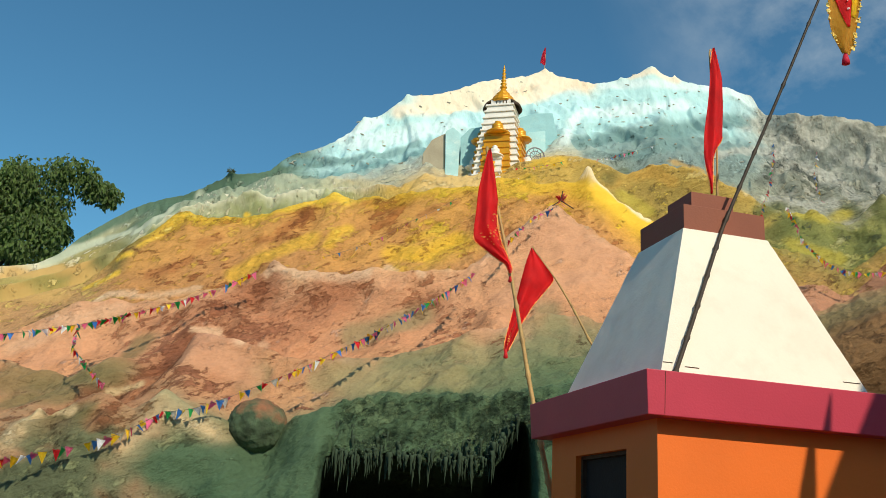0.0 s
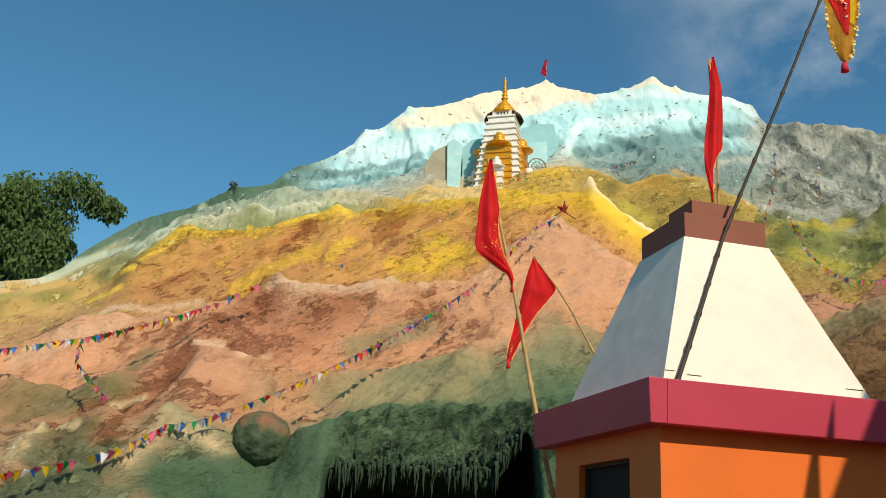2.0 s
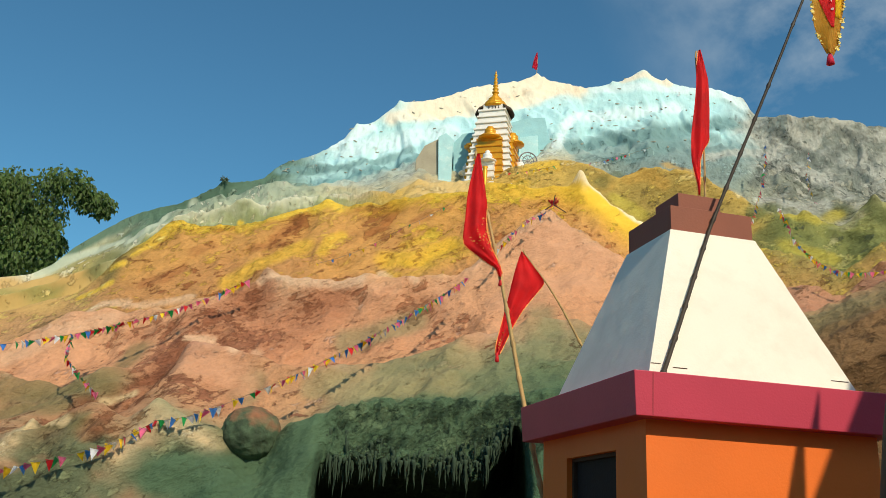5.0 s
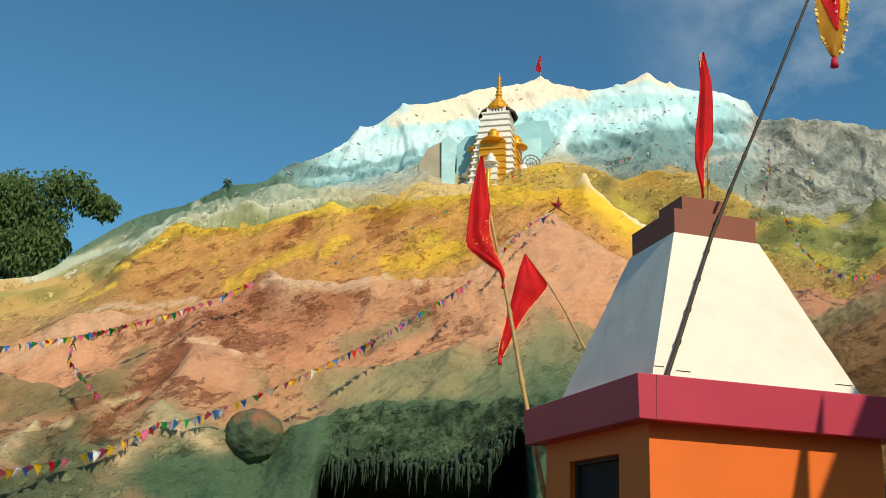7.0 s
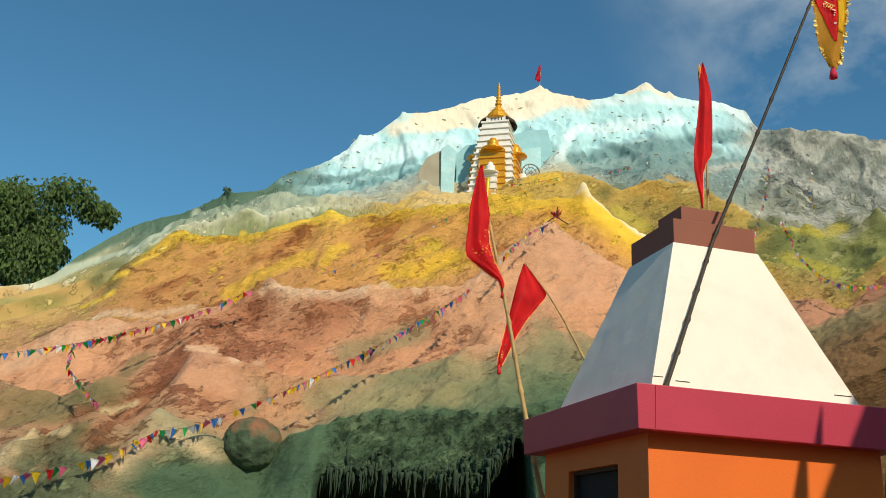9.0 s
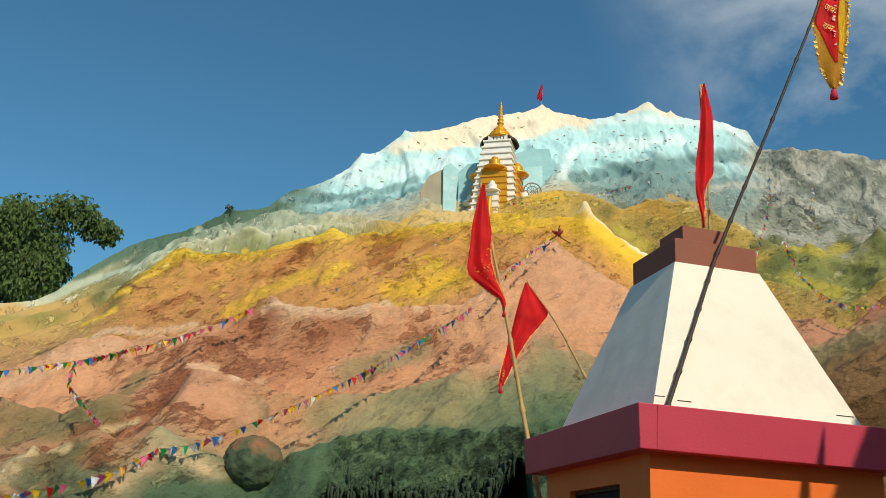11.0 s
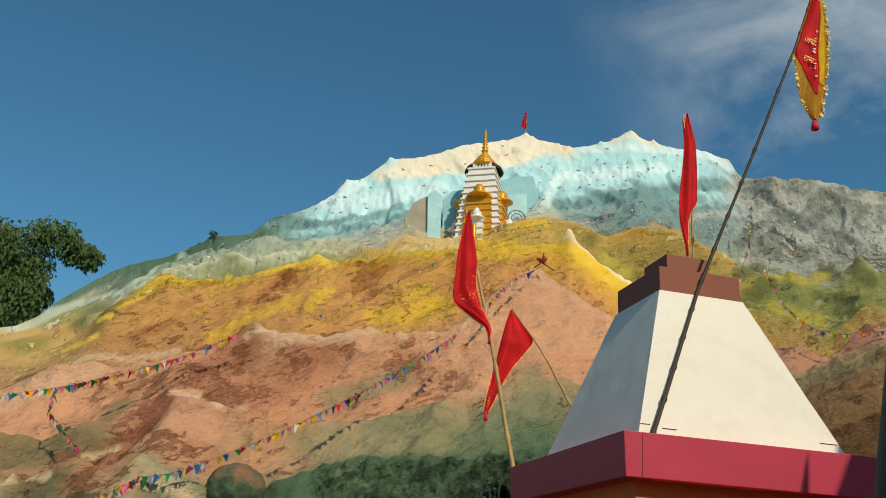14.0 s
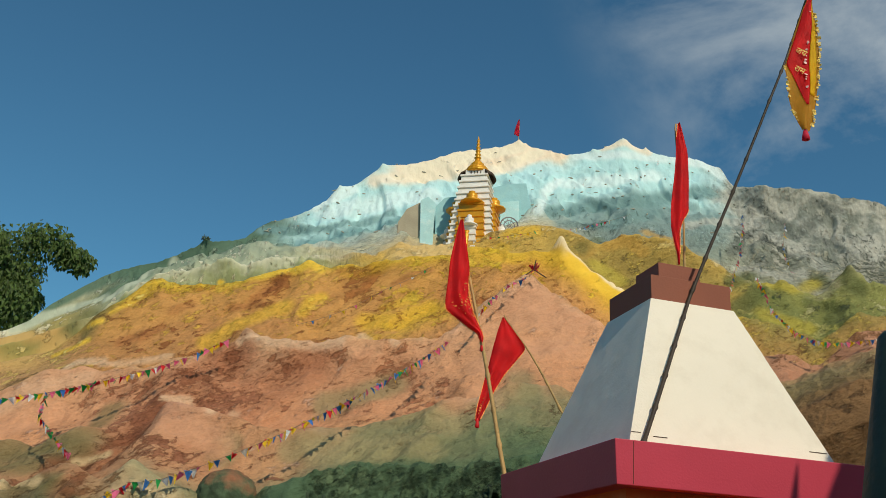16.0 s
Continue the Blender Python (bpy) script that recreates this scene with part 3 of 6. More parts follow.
GULLIES = [
    ((-3.9, 17.0, 6.0), (-5.0, 15.2, 4.3), 0.45, -0.45), ((-5.0, 15.2, 4.3), (-5.8, 13.8, 3.1), 0.4, -0.4),
    ((-2.2, 17.4, 6.0), (-4.0, 16.2, 5.0), 0.4, -0.25), ((-0.6, 17.2, 5.9), (-2.4, 15.9, 4.7), 0.4, -0.18),
    ((2.6, 18.9, 8.3), (3.6, 19.3, 8.5), 0.3, -0.25), ((-1.5, 20.2, 9.0), (-2.5, 18.9, 7.4), 0.3, -0.22),
    ((-2.75, 13.1, 2.75), (-2.65, 13.1, 2.7), 0.42, -0.45),      # socket of the boulder
    ((-3.4, 20.3, 8.7), (-4.6, 19.0, 7.4), 0.3, -0.2), ((0.6, 19.6, 8.7), (-0.4, 18.4, 7.4), 0.3, -0.2),
]


# Where each coat was brushed on: cover, brush width, points along the stroke.
SKYLINE_GREEN = [
    (0.95, 0.16, (-10.35, 22.9, 7.95), (-9.85, 23.1, 8.46), (-9.20, 23.4, 9.08)),
    (0.90, 0.21, (-9.16, 23.4, 9.08), (-8.44, 23.5, 9.60)),
    (0.90, 0.24, (-8.44, 23.5, 9.60), (-7.49, 23.5, 9.87), (-6.40, 23.5, 10.44)),
    (0.85, 0.15, (-6.40, 23.5, 10.48), (-5.86, 24.0, 10.84), (-5.08, 24.7, 11.37)),
    (0.70, 0.14, (-8.59, 23.0, 8.73), (-7.47, 22.7, 9.23)),
]
PALE_SHOULDER = [
    (0.85, 0.12, (-10.17, 23.0, 8.00), (-9.41, 23.1, 8.36), (-8.50, 22.9, 8.68)),
    (0.80, 0.10, (-8.30, 22.4, 8.46), (-7.58, 22.6, 9.05), (-7.05, 23.5, 10.00)),
    (0.80, 0.07, (-10.59, 22.7, 7.61), (-9.90, 23.0, 8.05)),
]
CREAM_FOOT = [
    (0.90, 0.29, (-11.24, 22.6, 7.18), (-9.99, 21.8, 7.20), (-9.11, 21.3, 7.30)),
    (0.75, 0.33, (-10.29, 21.0, 6.34), (-8.89, 19.8, 6.25), (-8.81, 21.3, 6.92)),
]
OLIVE_LOBE = [
    (0.75, 0.27, (-8.70, 21.4, 7.36), (-8.50, 22.2, 7.93)),
    (0.40, 0.21, (-9.18, 21.2, 7.07), (-8.64, 21.4, 7.44)),
    (0.60, 0.22, (-5.71, 16.2, 4.29), (-5.76, 16.8, 4.69)),
    (0.55, 0.28, (-7.23, 15.3, 3.67), (-6.46, 15.4, 3.74), (-5.63, 15.2, 3.82)),
    (0.60, 0.18, (-7.04, 14.9, 3.22), (-6.15, 14.8, 3.36)),
    (0.50, 0.11, (-5.87, 13.3, 2.87), (-5.06, 13.0, 3.01)),
]
YELLOW_DAB = [
    (0.90, 0.07, (-8.22, 19.8, 6.35), (-7.83, 19.7, 6.50), (-7.53, 19.7, 6.69)),
    (0.90, 0.07, (-7.64, 20.0, 7.10), (-7.38, 20.0, 7.20)),
    (0.80, 0.05, (-7.25, 20.0, 7.43), (-6.77, 20.2, 7.82), (-6.58, 20.3, 8.18)),
    (0.95, 0.05, (-6.59, 20.3, 8.23), (-6.18, 20.4, 8.35), (-5.33, 21.8, 8.86)),
    (0.95, 0.06, (-5.34, 21.8, 8.89), (-4.10, 20.4, 8.62), (-3.33, 20.5, 8.88)),
    (0.90, 0.13, (-3.26, 20.4, 8.87), (-2.95, 20.5, 9.10), (-2.72, 20.4, 8.88)),
]
GOLD_PATCH = [
    (0.60, 0.22, (-4.78, 19.2, 6.64), (-4.16, 19.4, 7.18), (-3.39, 19.8, 7.71)),
    (0.68, 0.12, (-2.91, 19.6, 7.54), (-2.78, 19.8, 7.91), (-2.55, 20.0, 8.06)),
    (0.72, 0.20, (-1.45, 19.4, 7.37), (-0.84, 19.3, 7.41), (-0.11, 19.7, 7.86)),
    (0.64, 0.12, (-1.11, 19.6, 7.76), (-0.50, 19.8, 8.05)),
    (0.64, 0.17, (0.49, 20.4, 9.41), (1.15, 20.3, 9.30), (1.94, 20.3, 9.45)),
    (0.60, 0.18, (0.88, 20.4, 9.55), (1.69, 22.3, 10.41)),
    (0.68, 0.16, (1.84, 22.4, 10.86), (2.49, 22.4, 11.02)),
]
WARM_TAN = [
    (0.60, 0.32, (-4.41, 19.9, 7.57), (-3.51, 20.3, 8.21), (-2.49, 20.2, 8.59)),
    (0.60, 0.27, (-2.35, 19.6, 7.51), (-1.43, 20.2, 8.42), (-0.15, 20.1, 8.79)),
    (0.70, 0.28, (-1.88, 19.7, 7.77), (-2.06, 19.3, 7.26), (-2.77, 19.2, 7.06)),
    (0.50, 0.36, (-7.01, 19.9, 7.06), (-6.07, 19.9, 7.51), (-5.02, 20.2, 7.91)),
]
RUST_MARK = [
    (0.64, 0.11, (-4.10, 20.1, 7.91), (-3.78, 20.3, 8.27), (-3.51, 20.4, 8.68)),
    (0.59, 0.10, (-4.56, 20.0, 7.66), (-3.67, 19.9, 7.81)),
    (0.51, 0.10, (-2.25, 20.3, 8.83), (-1.62, 20.5, 8.99)),
    (0.55, 0.10, (-0.92, 20.1, 8.54), (-0.16, 20.2, 8.94)),
    (0.59, 0.12, (-5.96, 19.7, 7.06), (-6.23, 19.5, 6.79), (-6.71, 19.5, 6.64)),
    (0.42, 0.12, (-5.48, 20.0, 7.71), (-5.80, 19.9, 7.51)),
    (0.55, 0.11, (0.38, 19.6, 7.96), (0.75, 19.2, 7.66)),
]
RUST_FLANK = [
    (0.43, 0.19, (-3.59, 17.5, 6.13), (-4.20, 17.5, 5.74), (-4.77, 16.9, 5.31)),
    (0.43, 0.16, (-4.77, 16.9, 5.31), (-5.43, 17.1, 5.10), (-5.97, 17.2, 4.99)),
    (0.41, 0.13, (-4.92, 16.5, 4.80), (-5.04, 16.1, 4.31), (-5.13, 15.1, 3.66)),
    (0.43, 0.12, (-5.13, 15.1, 3.66), (-4.81, 13.2, 3.09), (-4.91, 12.9, 2.79)),
    (0.32, 0.17, (-2.05, 17.6, 6.21), (-2.57, 17.5, 5.83), (-3.09, 17.5, 5.62)),
    (0.32, 0.15, (-3.09, 17.5, 5.62), (-3.75, 17.1, 5.19), (-4.00, 16.9, 5.02)),
    (0.27, 0.15, (-2.19, 17.3, 5.53), (-2.77, 17.1, 5.11), (-3.14, 16.9, 4.85)),
    (0.30, 0.12, (-3.19, 16.7, 4.60), (-3.44, 16.8, 4.82), (-3.80, 17.0, 5.05)),
    (0.27, 0.11, (-1.27, 17.5, 6.16), (-1.58, 17.4, 5.90)),
    (0.27, 0.11, (-3.87, 14.9, 3.76), (-4.01, 14.2, 3.39)),
    (0.27, 0.11, (-3.37, 15.0, 3.81), (-3.48, 14.5, 3.38)),
]
PINK_CREST = [
    (0.72, 0.06, (-3.77, 17.5, 6.26), (-3.52, 17.5, 6.40), (-3.17, 17.5, 6.34)),
    (0.60, 0.10, (-3.16, 17.5, 6.29), (-2.50, 17.5, 6.30), (-1.84, 17.5, 6.38)),
    (0.64, 0.09, (-1.84, 17.5, 6.38), (-1.53, 19.1, 6.97), (-0.74, 17.6, 6.47)),
    (0.68, 0.10, (-7.58, 19.0, 5.89), (-7.41, 19.1, 6.07), (-6.89, 19.2, 6.09)),
    (0.60, 0.09, (-6.79, 18.9, 5.99), (-5.99, 18.9, 6.12), (-5.46, 18.9, 6.26)),
    (0.68, 0.07, (-4.80, 16.6, 4.90), (-4.41, 16.9, 4.95), (-3.62, 15.4, 4.51)),
    (0.40, 0.09, (-3.62, 15.4, 4.51), (-3.50, 16.7, 4.69)),
    (0.32, 0.17, (-6.54, 17.4, 5.35), (-7.42, 17.3, 5.06), (-8.27, 17.2, 4.52)),
]
PINK_SMOOTH = [
    (0.70, 0.39, (1.73, 18.0, 7.50), (2.19, 18.0, 7.40), (2.75, 17.9, 7.16)),
    (0.65, 0.31, (1.01, 17.0, 5.92), (1.66, 17.1, 6.31), (2.57, 17.4, 6.55)),
    (0.55, 0.23, (0.45, 15.2, 4.86), (1.00, 16.6, 5.38)),
    (0.60, 0.20, (-4.29, 14.9, 4.11), (-3.70, 15.1, 4.09), (-3.31, 15.1, 3.92)),
    (0.50, 0.25, (-7.93, 17.3, 4.82), (-7.27, 17.3, 5.30), (-6.47, 17.5, 5.48)),
    (0.50, 0.21, (-7.57, 16.7, 4.20), (-6.87, 17.1, 4.62)),
]
CREAM_SPUR = [
    (0.85, 0.05, (-5.92, 13.0, 2.63), (-5.89, 13.3, 2.91), (-5.33, 13.1, 2.95)),
    (0.80, 0.07, (-5.34, 13.1, 2.96), (-5.52, 15.0, 3.49), (-5.13, 15.1, 3.66)),
    (0.85, 0.05, (-3.97, 13.1, 3.00), (-3.73, 13.1, 2.90), (-3.33, 13.1, 2.77)),
    (0.60, 0.05, (-4.24, 13.0, 2.83), (-3.97, 13.0, 2.99)),
]
SAGE = [
    (0.60, 0.23, (-1.92, 17.1, 5.05), (-1.29, 17.1, 5.24), (-0.68, 17.3, 5.59)),
    (0.70, 0.28, (-0.94, 15.3, 4.34), (-0.28, 15.2, 4.44)),
    (0.60, 0.23, (0.54, 14.4, 3.98), (1.17, 14.7, 4.41), (1.45, 14.9, 4.64)),
    (0.60, 0.19, (1.67, 15.2, 5.01), (1.62, 16.6, 5.63)),
    (0.50, 0.20, (-2.20, 15.2, 3.88), (-1.68, 15.3, 4.21)),
    (0.55, 0.18, (-3.18, 15.2, 3.93), (-3.26, 15.0, 3.72)),
]
KHAKI = [
    (0.60, 0.27, (-1.72, 15.0, 3.89), (-0.88, 14.8, 3.88), (-0.08, 14.6, 3.97)),
    (0.55, 0.24, (-0.11, 15.3, 4.66), (0.36, 15.0, 4.43)),
]
FOOT_GREEN = [
    (0.85, 0.28, (-3.79, 12.8, 2.23), (-3.23, 12.9, 2.37), (-2.70, 13.4, 2.39)),
    (0.85, 0.26, (-2.70, 13.4, 2.39), (-2.04, 13.0, 2.70), (-1.83, 13.2, 3.15)),
    (0.80, 0.26, (-2.81, 12.9, 2.13), (-2.02, 12.7, 2.19)),
    (0.50, 0.18, (-4.43, 12.7, 2.08), (-4.06, 12.8, 2.44)),
]
HILL_YELLOW = [
    (0.90, 0.24, (3.2, 20.3, 9.42), (3.7, 20.2, 9.05), (4.2, 20.1, 8.62)),
]
TENT_RIDGE = [
    (0.95, 0.09, (2.92, 20.4, 10.02), (3.11, 20.4, 9.78)),
    (0.95, 0.07, (3.11, 20.4, 9.78), (3.38, 20.4, 9.57), (3.67, 20.4, 9.32), (3.99, 20.4, 9.05), (4.28, 20.3, 8.80)),
    (0.80, 0.07, (2.62, 20.4, 9.82), (2.85, 20.4, 9.86)),
]
# shade beneath the ice bulges, painted on as dark teal
BULGE_SHADE = [
    (0.90, 0.18, (-5.02, 24.8, 11.49), (-4.14, 24.8, 11.57), (-3.14, 24.6, 11.63)),
    (0.75, 0.15, (-3.15, 24.6, 11.69), (-2.21, 24.9, 11.97), (-1.42, 24.9, 12.38)),
    (0.85, 0.30, (3.10, 24.3, 12.45), (4.20, 25.1, 12.98), (5.48, 24.9, 13.11)),
    (0.85, 0.31, (5.48, 24.9, 13.11), (6.80, 25.5, 13.56), (8.30, 25.9, 14.13)),
    (0.60, 0.24, (3.50, 23.7, 11.81), (4.78, 23.9, 11.94), (6.30, 24.9, 12.85)),
]
ICE_WHITE = [
    (0.80, 0.19, (-3.62, 25.3, 12.58), (-2.69, 25.6, 13.34)),
    (0.60, 0.31, (-3.25, 25.1, 12.37), (-1.63, 25.3, 12.89), (-0.30, 25.4, 13.28)),
    (0.85, 0.14, (2.77, 23.9, 12.27), (3.23, 25.6, 13.70), (3.67, 26.1, 14.27)),
    (0.70, 0.25, (3.84, 26.0, 14.17), (5.21, 25.9, 14.32), (6.63, 26.1, 14.64)),
    (0.85, 0.19, (7.48, 26.5, 15.50), (8.35, 26.5, 15.38), (8.90, 26.3, 14.92)),
    (0.80, 0.16, (4.31, 26.8, 15.48), (5.86, 26.4, 15.52), (7.12, 26.5, 15.48)),
]
ICE_BLUE = [
    (0.70, 0.40, (-1.92, 25.1, 12.43), (-0.63, 25.4, 13.15), (0.37, 25.8, 13.76)),
    (0.70, 0.35, (2.22, 25.3, 13.24), (2.62, 26.0, 14.36), (3.37, 26.4, 14.89)),
    (0.60, 0.29, (7.32, 26.1, 14.48), (8.57, 26.2, 14.59)),
    (0.65, 0.31, (-3.56, 25.1, 12.09), (-2.60, 25.1, 12.56)),
]
SUMMIT_CREAM = [
    (0.90, 0.25, (-1.04, 26.0, 14.33), (-0.00, 26.2, 14.73)),
    (0.90, 0.29, (-0.00, 26.2, 14.77), (1.06, 26.5, 15.19), (2.33, 26.8, 15.71)),
    (0.80, 0.25, (-2.03, 25.7, 13.70), (-0.67, 26.0, 14.02), (0.53, 26.1, 14.39)),
    (0.85, 0.23, (1.41, 26.2, 14.46), (2.30, 26.4, 14.96), (3.06, 26.8, 15.60)),
    (0.80, 0.13, (5.20, 26.7, 15.83), (5.89, 26.5, 16.02), (6.61, 26.6, 15.74)),
]
STONE_PALE = [
    (0.70, 0.18, (7.06, 24.2, 12.17), (8.41, 24.9, 12.69), (9.35, 24.8, 12.60)),
    (0.70, 0.20, (9.63, 24.3, 12.07), (10.27, 24.0, 11.64), (10.49, 23.5, 10.97)),
    (0.80, 0.14, (8.09, 23.1, 10.49), (9.04, 23.0, 10.36), (9.78, 23.0, 10.46)),
    (0.60, 0.21, (10.76, 24.6, 12.61), (11.52, 24.3, 12.14)),
    (0.50, 0.18, (9.21, 25.6, 13.96), (9.97, 24.9, 13.69)),
]
STONE_DARK = [
    (0.70, 0.15, (9.39, 25.2, 13.60), (9.75, 24.9, 13.03), (10.10, 24.6, 12.58)),
    (0.70, 0.15, (9.22, 24.1, 11.80), (9.72, 23.8, 11.38)),
    (0.70, 0.15, (11.08, 24.8, 13.52), (11.66, 24.7, 13.23)),
    (0.60, 0.14, (8.02, 23.4, 11.14), (8.79, 24.2, 11.99)),
    (0.60, 0.13, (11.12, 24.7, 12.91), (10.53, 24.5, 12.37)),
]
MOSS = [
    (0.80, 0.19, (7.54, 22.1, 9.78), (8.23, 22.9, 10.22), (8.22, 22.1, 9.57)),
    (0.80, 0.19, (8.22, 22.1, 9.57), (7.59, 22.0, 9.06)),
    (0.80, 0.22, (10.14, 22.9, 10.23), (10.37, 22.0, 10.17), (10.63, 21.9, 9.76)),
    (0.70, 0.19, (9.47, 22.1, 9.32), (10.08, 21.9, 9.15)),
    (0.60, 0.17, (3.72, 22.3, 10.50), (4.36, 23.4, 11.21)),
]
LIME = [
    (0.80, 0.16, (8.43, 22.2, 9.89), (9.06, 22.0, 9.71), (10.00, 22.9, 10.15)),
    (0.70, 0.19, (8.23, 21.8, 8.89), (8.69, 21.7, 8.63), (9.24, 21.7, 8.53)),
    (0.70, 0.19, (4.12, 22.1, 10.01), (4.67, 22.1, 9.63)),
]
OCHRE_HUMP = [
    (0.80, 0.19, (4.46, 22.4, 10.75), (4.89, 22.3, 10.85), (5.31, 22.3, 10.57)),
    (0.70, 0.17, (5.76, 23.5, 11.56), (6.28, 23.1, 11.27)),
    (0.70, 0.18, (2.75, 20.5, 9.82), (3.86, 22.2, 10.50)),
]


def paint_ramp(stops, t):
    g = np.array([(s, *lin(*c)) for s, c in stops])
    return np.stack([np.interp(t, g[:, 0], g[:, k]) for k in (1, 2, 3)], -1)


def mountain_paint(aa, vv, p, form):
    """Sprayed bands: green foot, pink and brown flank, ochre and yellow folds, grey, ice blue, cream summit.
    Returns the base coat and two coats of daubs, each with its cover."""
    n1 = fbm(p * np.array([0.5, 0.5, 0.9]) + 31, 4)
    n2 = fbm(p * np.array([1.1, 0.8, 2.0]) + 47, 4)
    n3 = fbm(p * 0.8 + 71, 4)
    wob = 0.26 * n1 + 0.1 * n2
    crisp = np.exp(-((vv - 4.03) / 0.25) ** 2) * (1 - smooth01(aa, -0.1, -0.02))
    t = vv + wob * np.where(vv > 5.3, 0.5, 1.0) * (1 - 0.85 * crisp)
    t = t + 0.5 * (1 - smooth01(aa + 0.05 * n1, -0.21, -0.08)) * np.exp(-((vv - 1.4) / 0.45) ** 2)
    t = t - 0.25 * smooth01(aa + 0.05 * n1, -0.14, -0.05) * np.exp(-((vv - 1.7) / 0.45) ** 2)
    t = t + 0.14 * np.exp(-((aa - 0.03) / 0.1) ** 2) * smooth01(vv, 6.3, 6.6)
    t = t - 0.33 * (1 - smooth01(aa + 0.02 * n1, -0.08, -0.04) * (1 - smooth01(aa + 0.03 * n1, 0.12, 0.17))) * smooth01(vv, 6.2, 6.6)
    mid = [(0, (70, 98, 74)), (0.75, (76, 106, 78)), (1.05, (90, 116, 84)), (1.3, (122, 132, 94)), (1.6, (158, 146, 108)), (1.95, (208, 158, 114)), (2.4, (216, 158, 116)),
           (2.95, (222, 168, 126)), (3.1, (216, 160, 108)), (3.6, (214, 157, 92)), (3.85, (214, 161, 74)), (4.05, (222, 184, 62)), (4.5, (204, 170, 88)),
           (4.95, (214, 178, 92)), (5.25, (226, 208, 158)), (5.5, (196, 212, 200)), (5.7, (160, 196, 192)), (5.95, (182, 222, 222)),
           (6.5, (190, 234, 234)), (6.7, (206, 232, 226)), (6.82, (242, 224, 194)), (8, (242, 228, 202))]
    rust = [(0, (48, 72, 54)), (0.9, (50, 74, 54)), (1.3, (78, 90, 62)), (1.8, (150, 100, 74)), (2.4, (174, 116, 86)), (3.0, (178, 118, 80)), (3.5, (184, 116, 62)), (3.9, (176, 122, 52)),
            (4.2, (160, 130, 66)), (5.0, (170, 140, 80)), (5.4, (150, 166, 150)), (5.7, (124, 164, 164)), (6.2, (150, 206, 206)), (6.7, (176, 206, 200)), (8, (210, 196, 168))]
    pale = [(0, (104, 132, 98)), (0.9, (112, 138, 100)), (1.3, (140, 146, 106)), (1.8, (210, 172, 140)), (2.5, (216, 170, 146)), (3.0, (222, 182, 146)), (3.3, (226, 182, 84)), (3.7, (232, 192, 52)),
            (4.1, (238, 202, 60)), (4.6, (228, 196, 90)), (5.1, (240, 222, 176)), (5.5, (222, 232, 224)), (6.0, (214, 244, 244)), (6.7, (232, 244, 240)), (8, (250, 242, 226))]
    base_c, scuff, daub = paint_ramp(mid, t), paint_ramp(rust, t), paint_ramp(pale, t)
    scuff_a = np.interp(t, [0, 0.9, 1.3, 1.8, 2.6, 3.4, 4.0, 4.4, 5.2, 5.6, 6.4, 8], [0.3, 0.34, 0.38, 0.34, 0.34, 0.38, 0.34, 0.34, 0.3, 0.32, 0.16, 0.12]) + 0.30 * n3 * (1 - 0.5 * smooth01(vv, 5.4, 5.8)) + 0.12 * n1
    daub_a = np.interp(t, [0, 0.9, 1.3, 1.8, 2.6, 3.4, 4.0, 4.4, 5.2, 5.6, 6.4, 8], [0.3, 0.4, 0.32, 0.3, 0.3, 0.36, 0.46, 0.4, 0.36, 0.42, 0.42, 0.4]) + 0.28 * n2 - 0.1 * n3

    def coat(weight, b, s, d):
        nonlocal base_c, scuff, daub
        w = weight[:, None]
        base_c, scuff, daub = base_c + (b - base_c) * w, scuff + (s - scuff) * w, daub + (d - daub) * w

    # green keeps to the cave's brow and the foot; further left the pink and cream run down to the ground
    wild = (1 - smooth01(aa + 0.05 * n1, -0.33, -0.27)) * (1 - smooth01(vv, 1.7, 2.2))
    coat(wild * (0.85 - 0.7 * smooth01(n1, 0.1, 0.3)), np.array(lin(186, 144, 108)), np.array(lin(146, 98, 64)), np.array(lin(222, 190, 140)))
    # grey green and white left shoulder
    left = (1 - smooth01(aa + 0.05 * n1, -0.15, -0.06)) * smooth01(vv + 0.03 * n2, 4.03, 4.12)
    left = left * (1 - smooth01(aa + 0.05 * n1, -0.20, -0.13) * smooth01(vv + 0.1 * n2, 5.15, 5.4))
    tv = vv + 0.25 * n2
    coat(left, paint_ramp([(4, (112, 122, 78)), (4.5, (122, 132, 86)), (4.78, (154, 160, 114)), (4.92, (196, 198, 166)), (5.05, (212, 210, 186)), (5.2, (172, 180, 152)), (5.5, (132, 150, 130)), (6.2, (96, 122, 104)), (7.0, (78, 104, 88)), (8, (70, 96, 80))], tv),
         paint_ramp([(4, (122, 128, 84)), (5.0, (140, 150, 120)), (5.5, (112, 132, 112)), (6.2, (78, 104, 88)), (8, (60, 86, 70))], tv),
         paint_ramp([(4, (224, 206, 110)), (4.6, (236, 226, 180)), (5.4, (226, 226, 204)), (6.0, (150, 170, 150)), (8, (110, 134, 112))], tv))
    scuff_a = scuff_a - 0.06 * left * (1 - smooth01(vv, 5.2, 5.5))
    far_left = (1 - smooth01(aa, -0.42, -0.34)) * smooth01(vv, 2.9, 3.5)
    tv = vv + 0.6 * n1
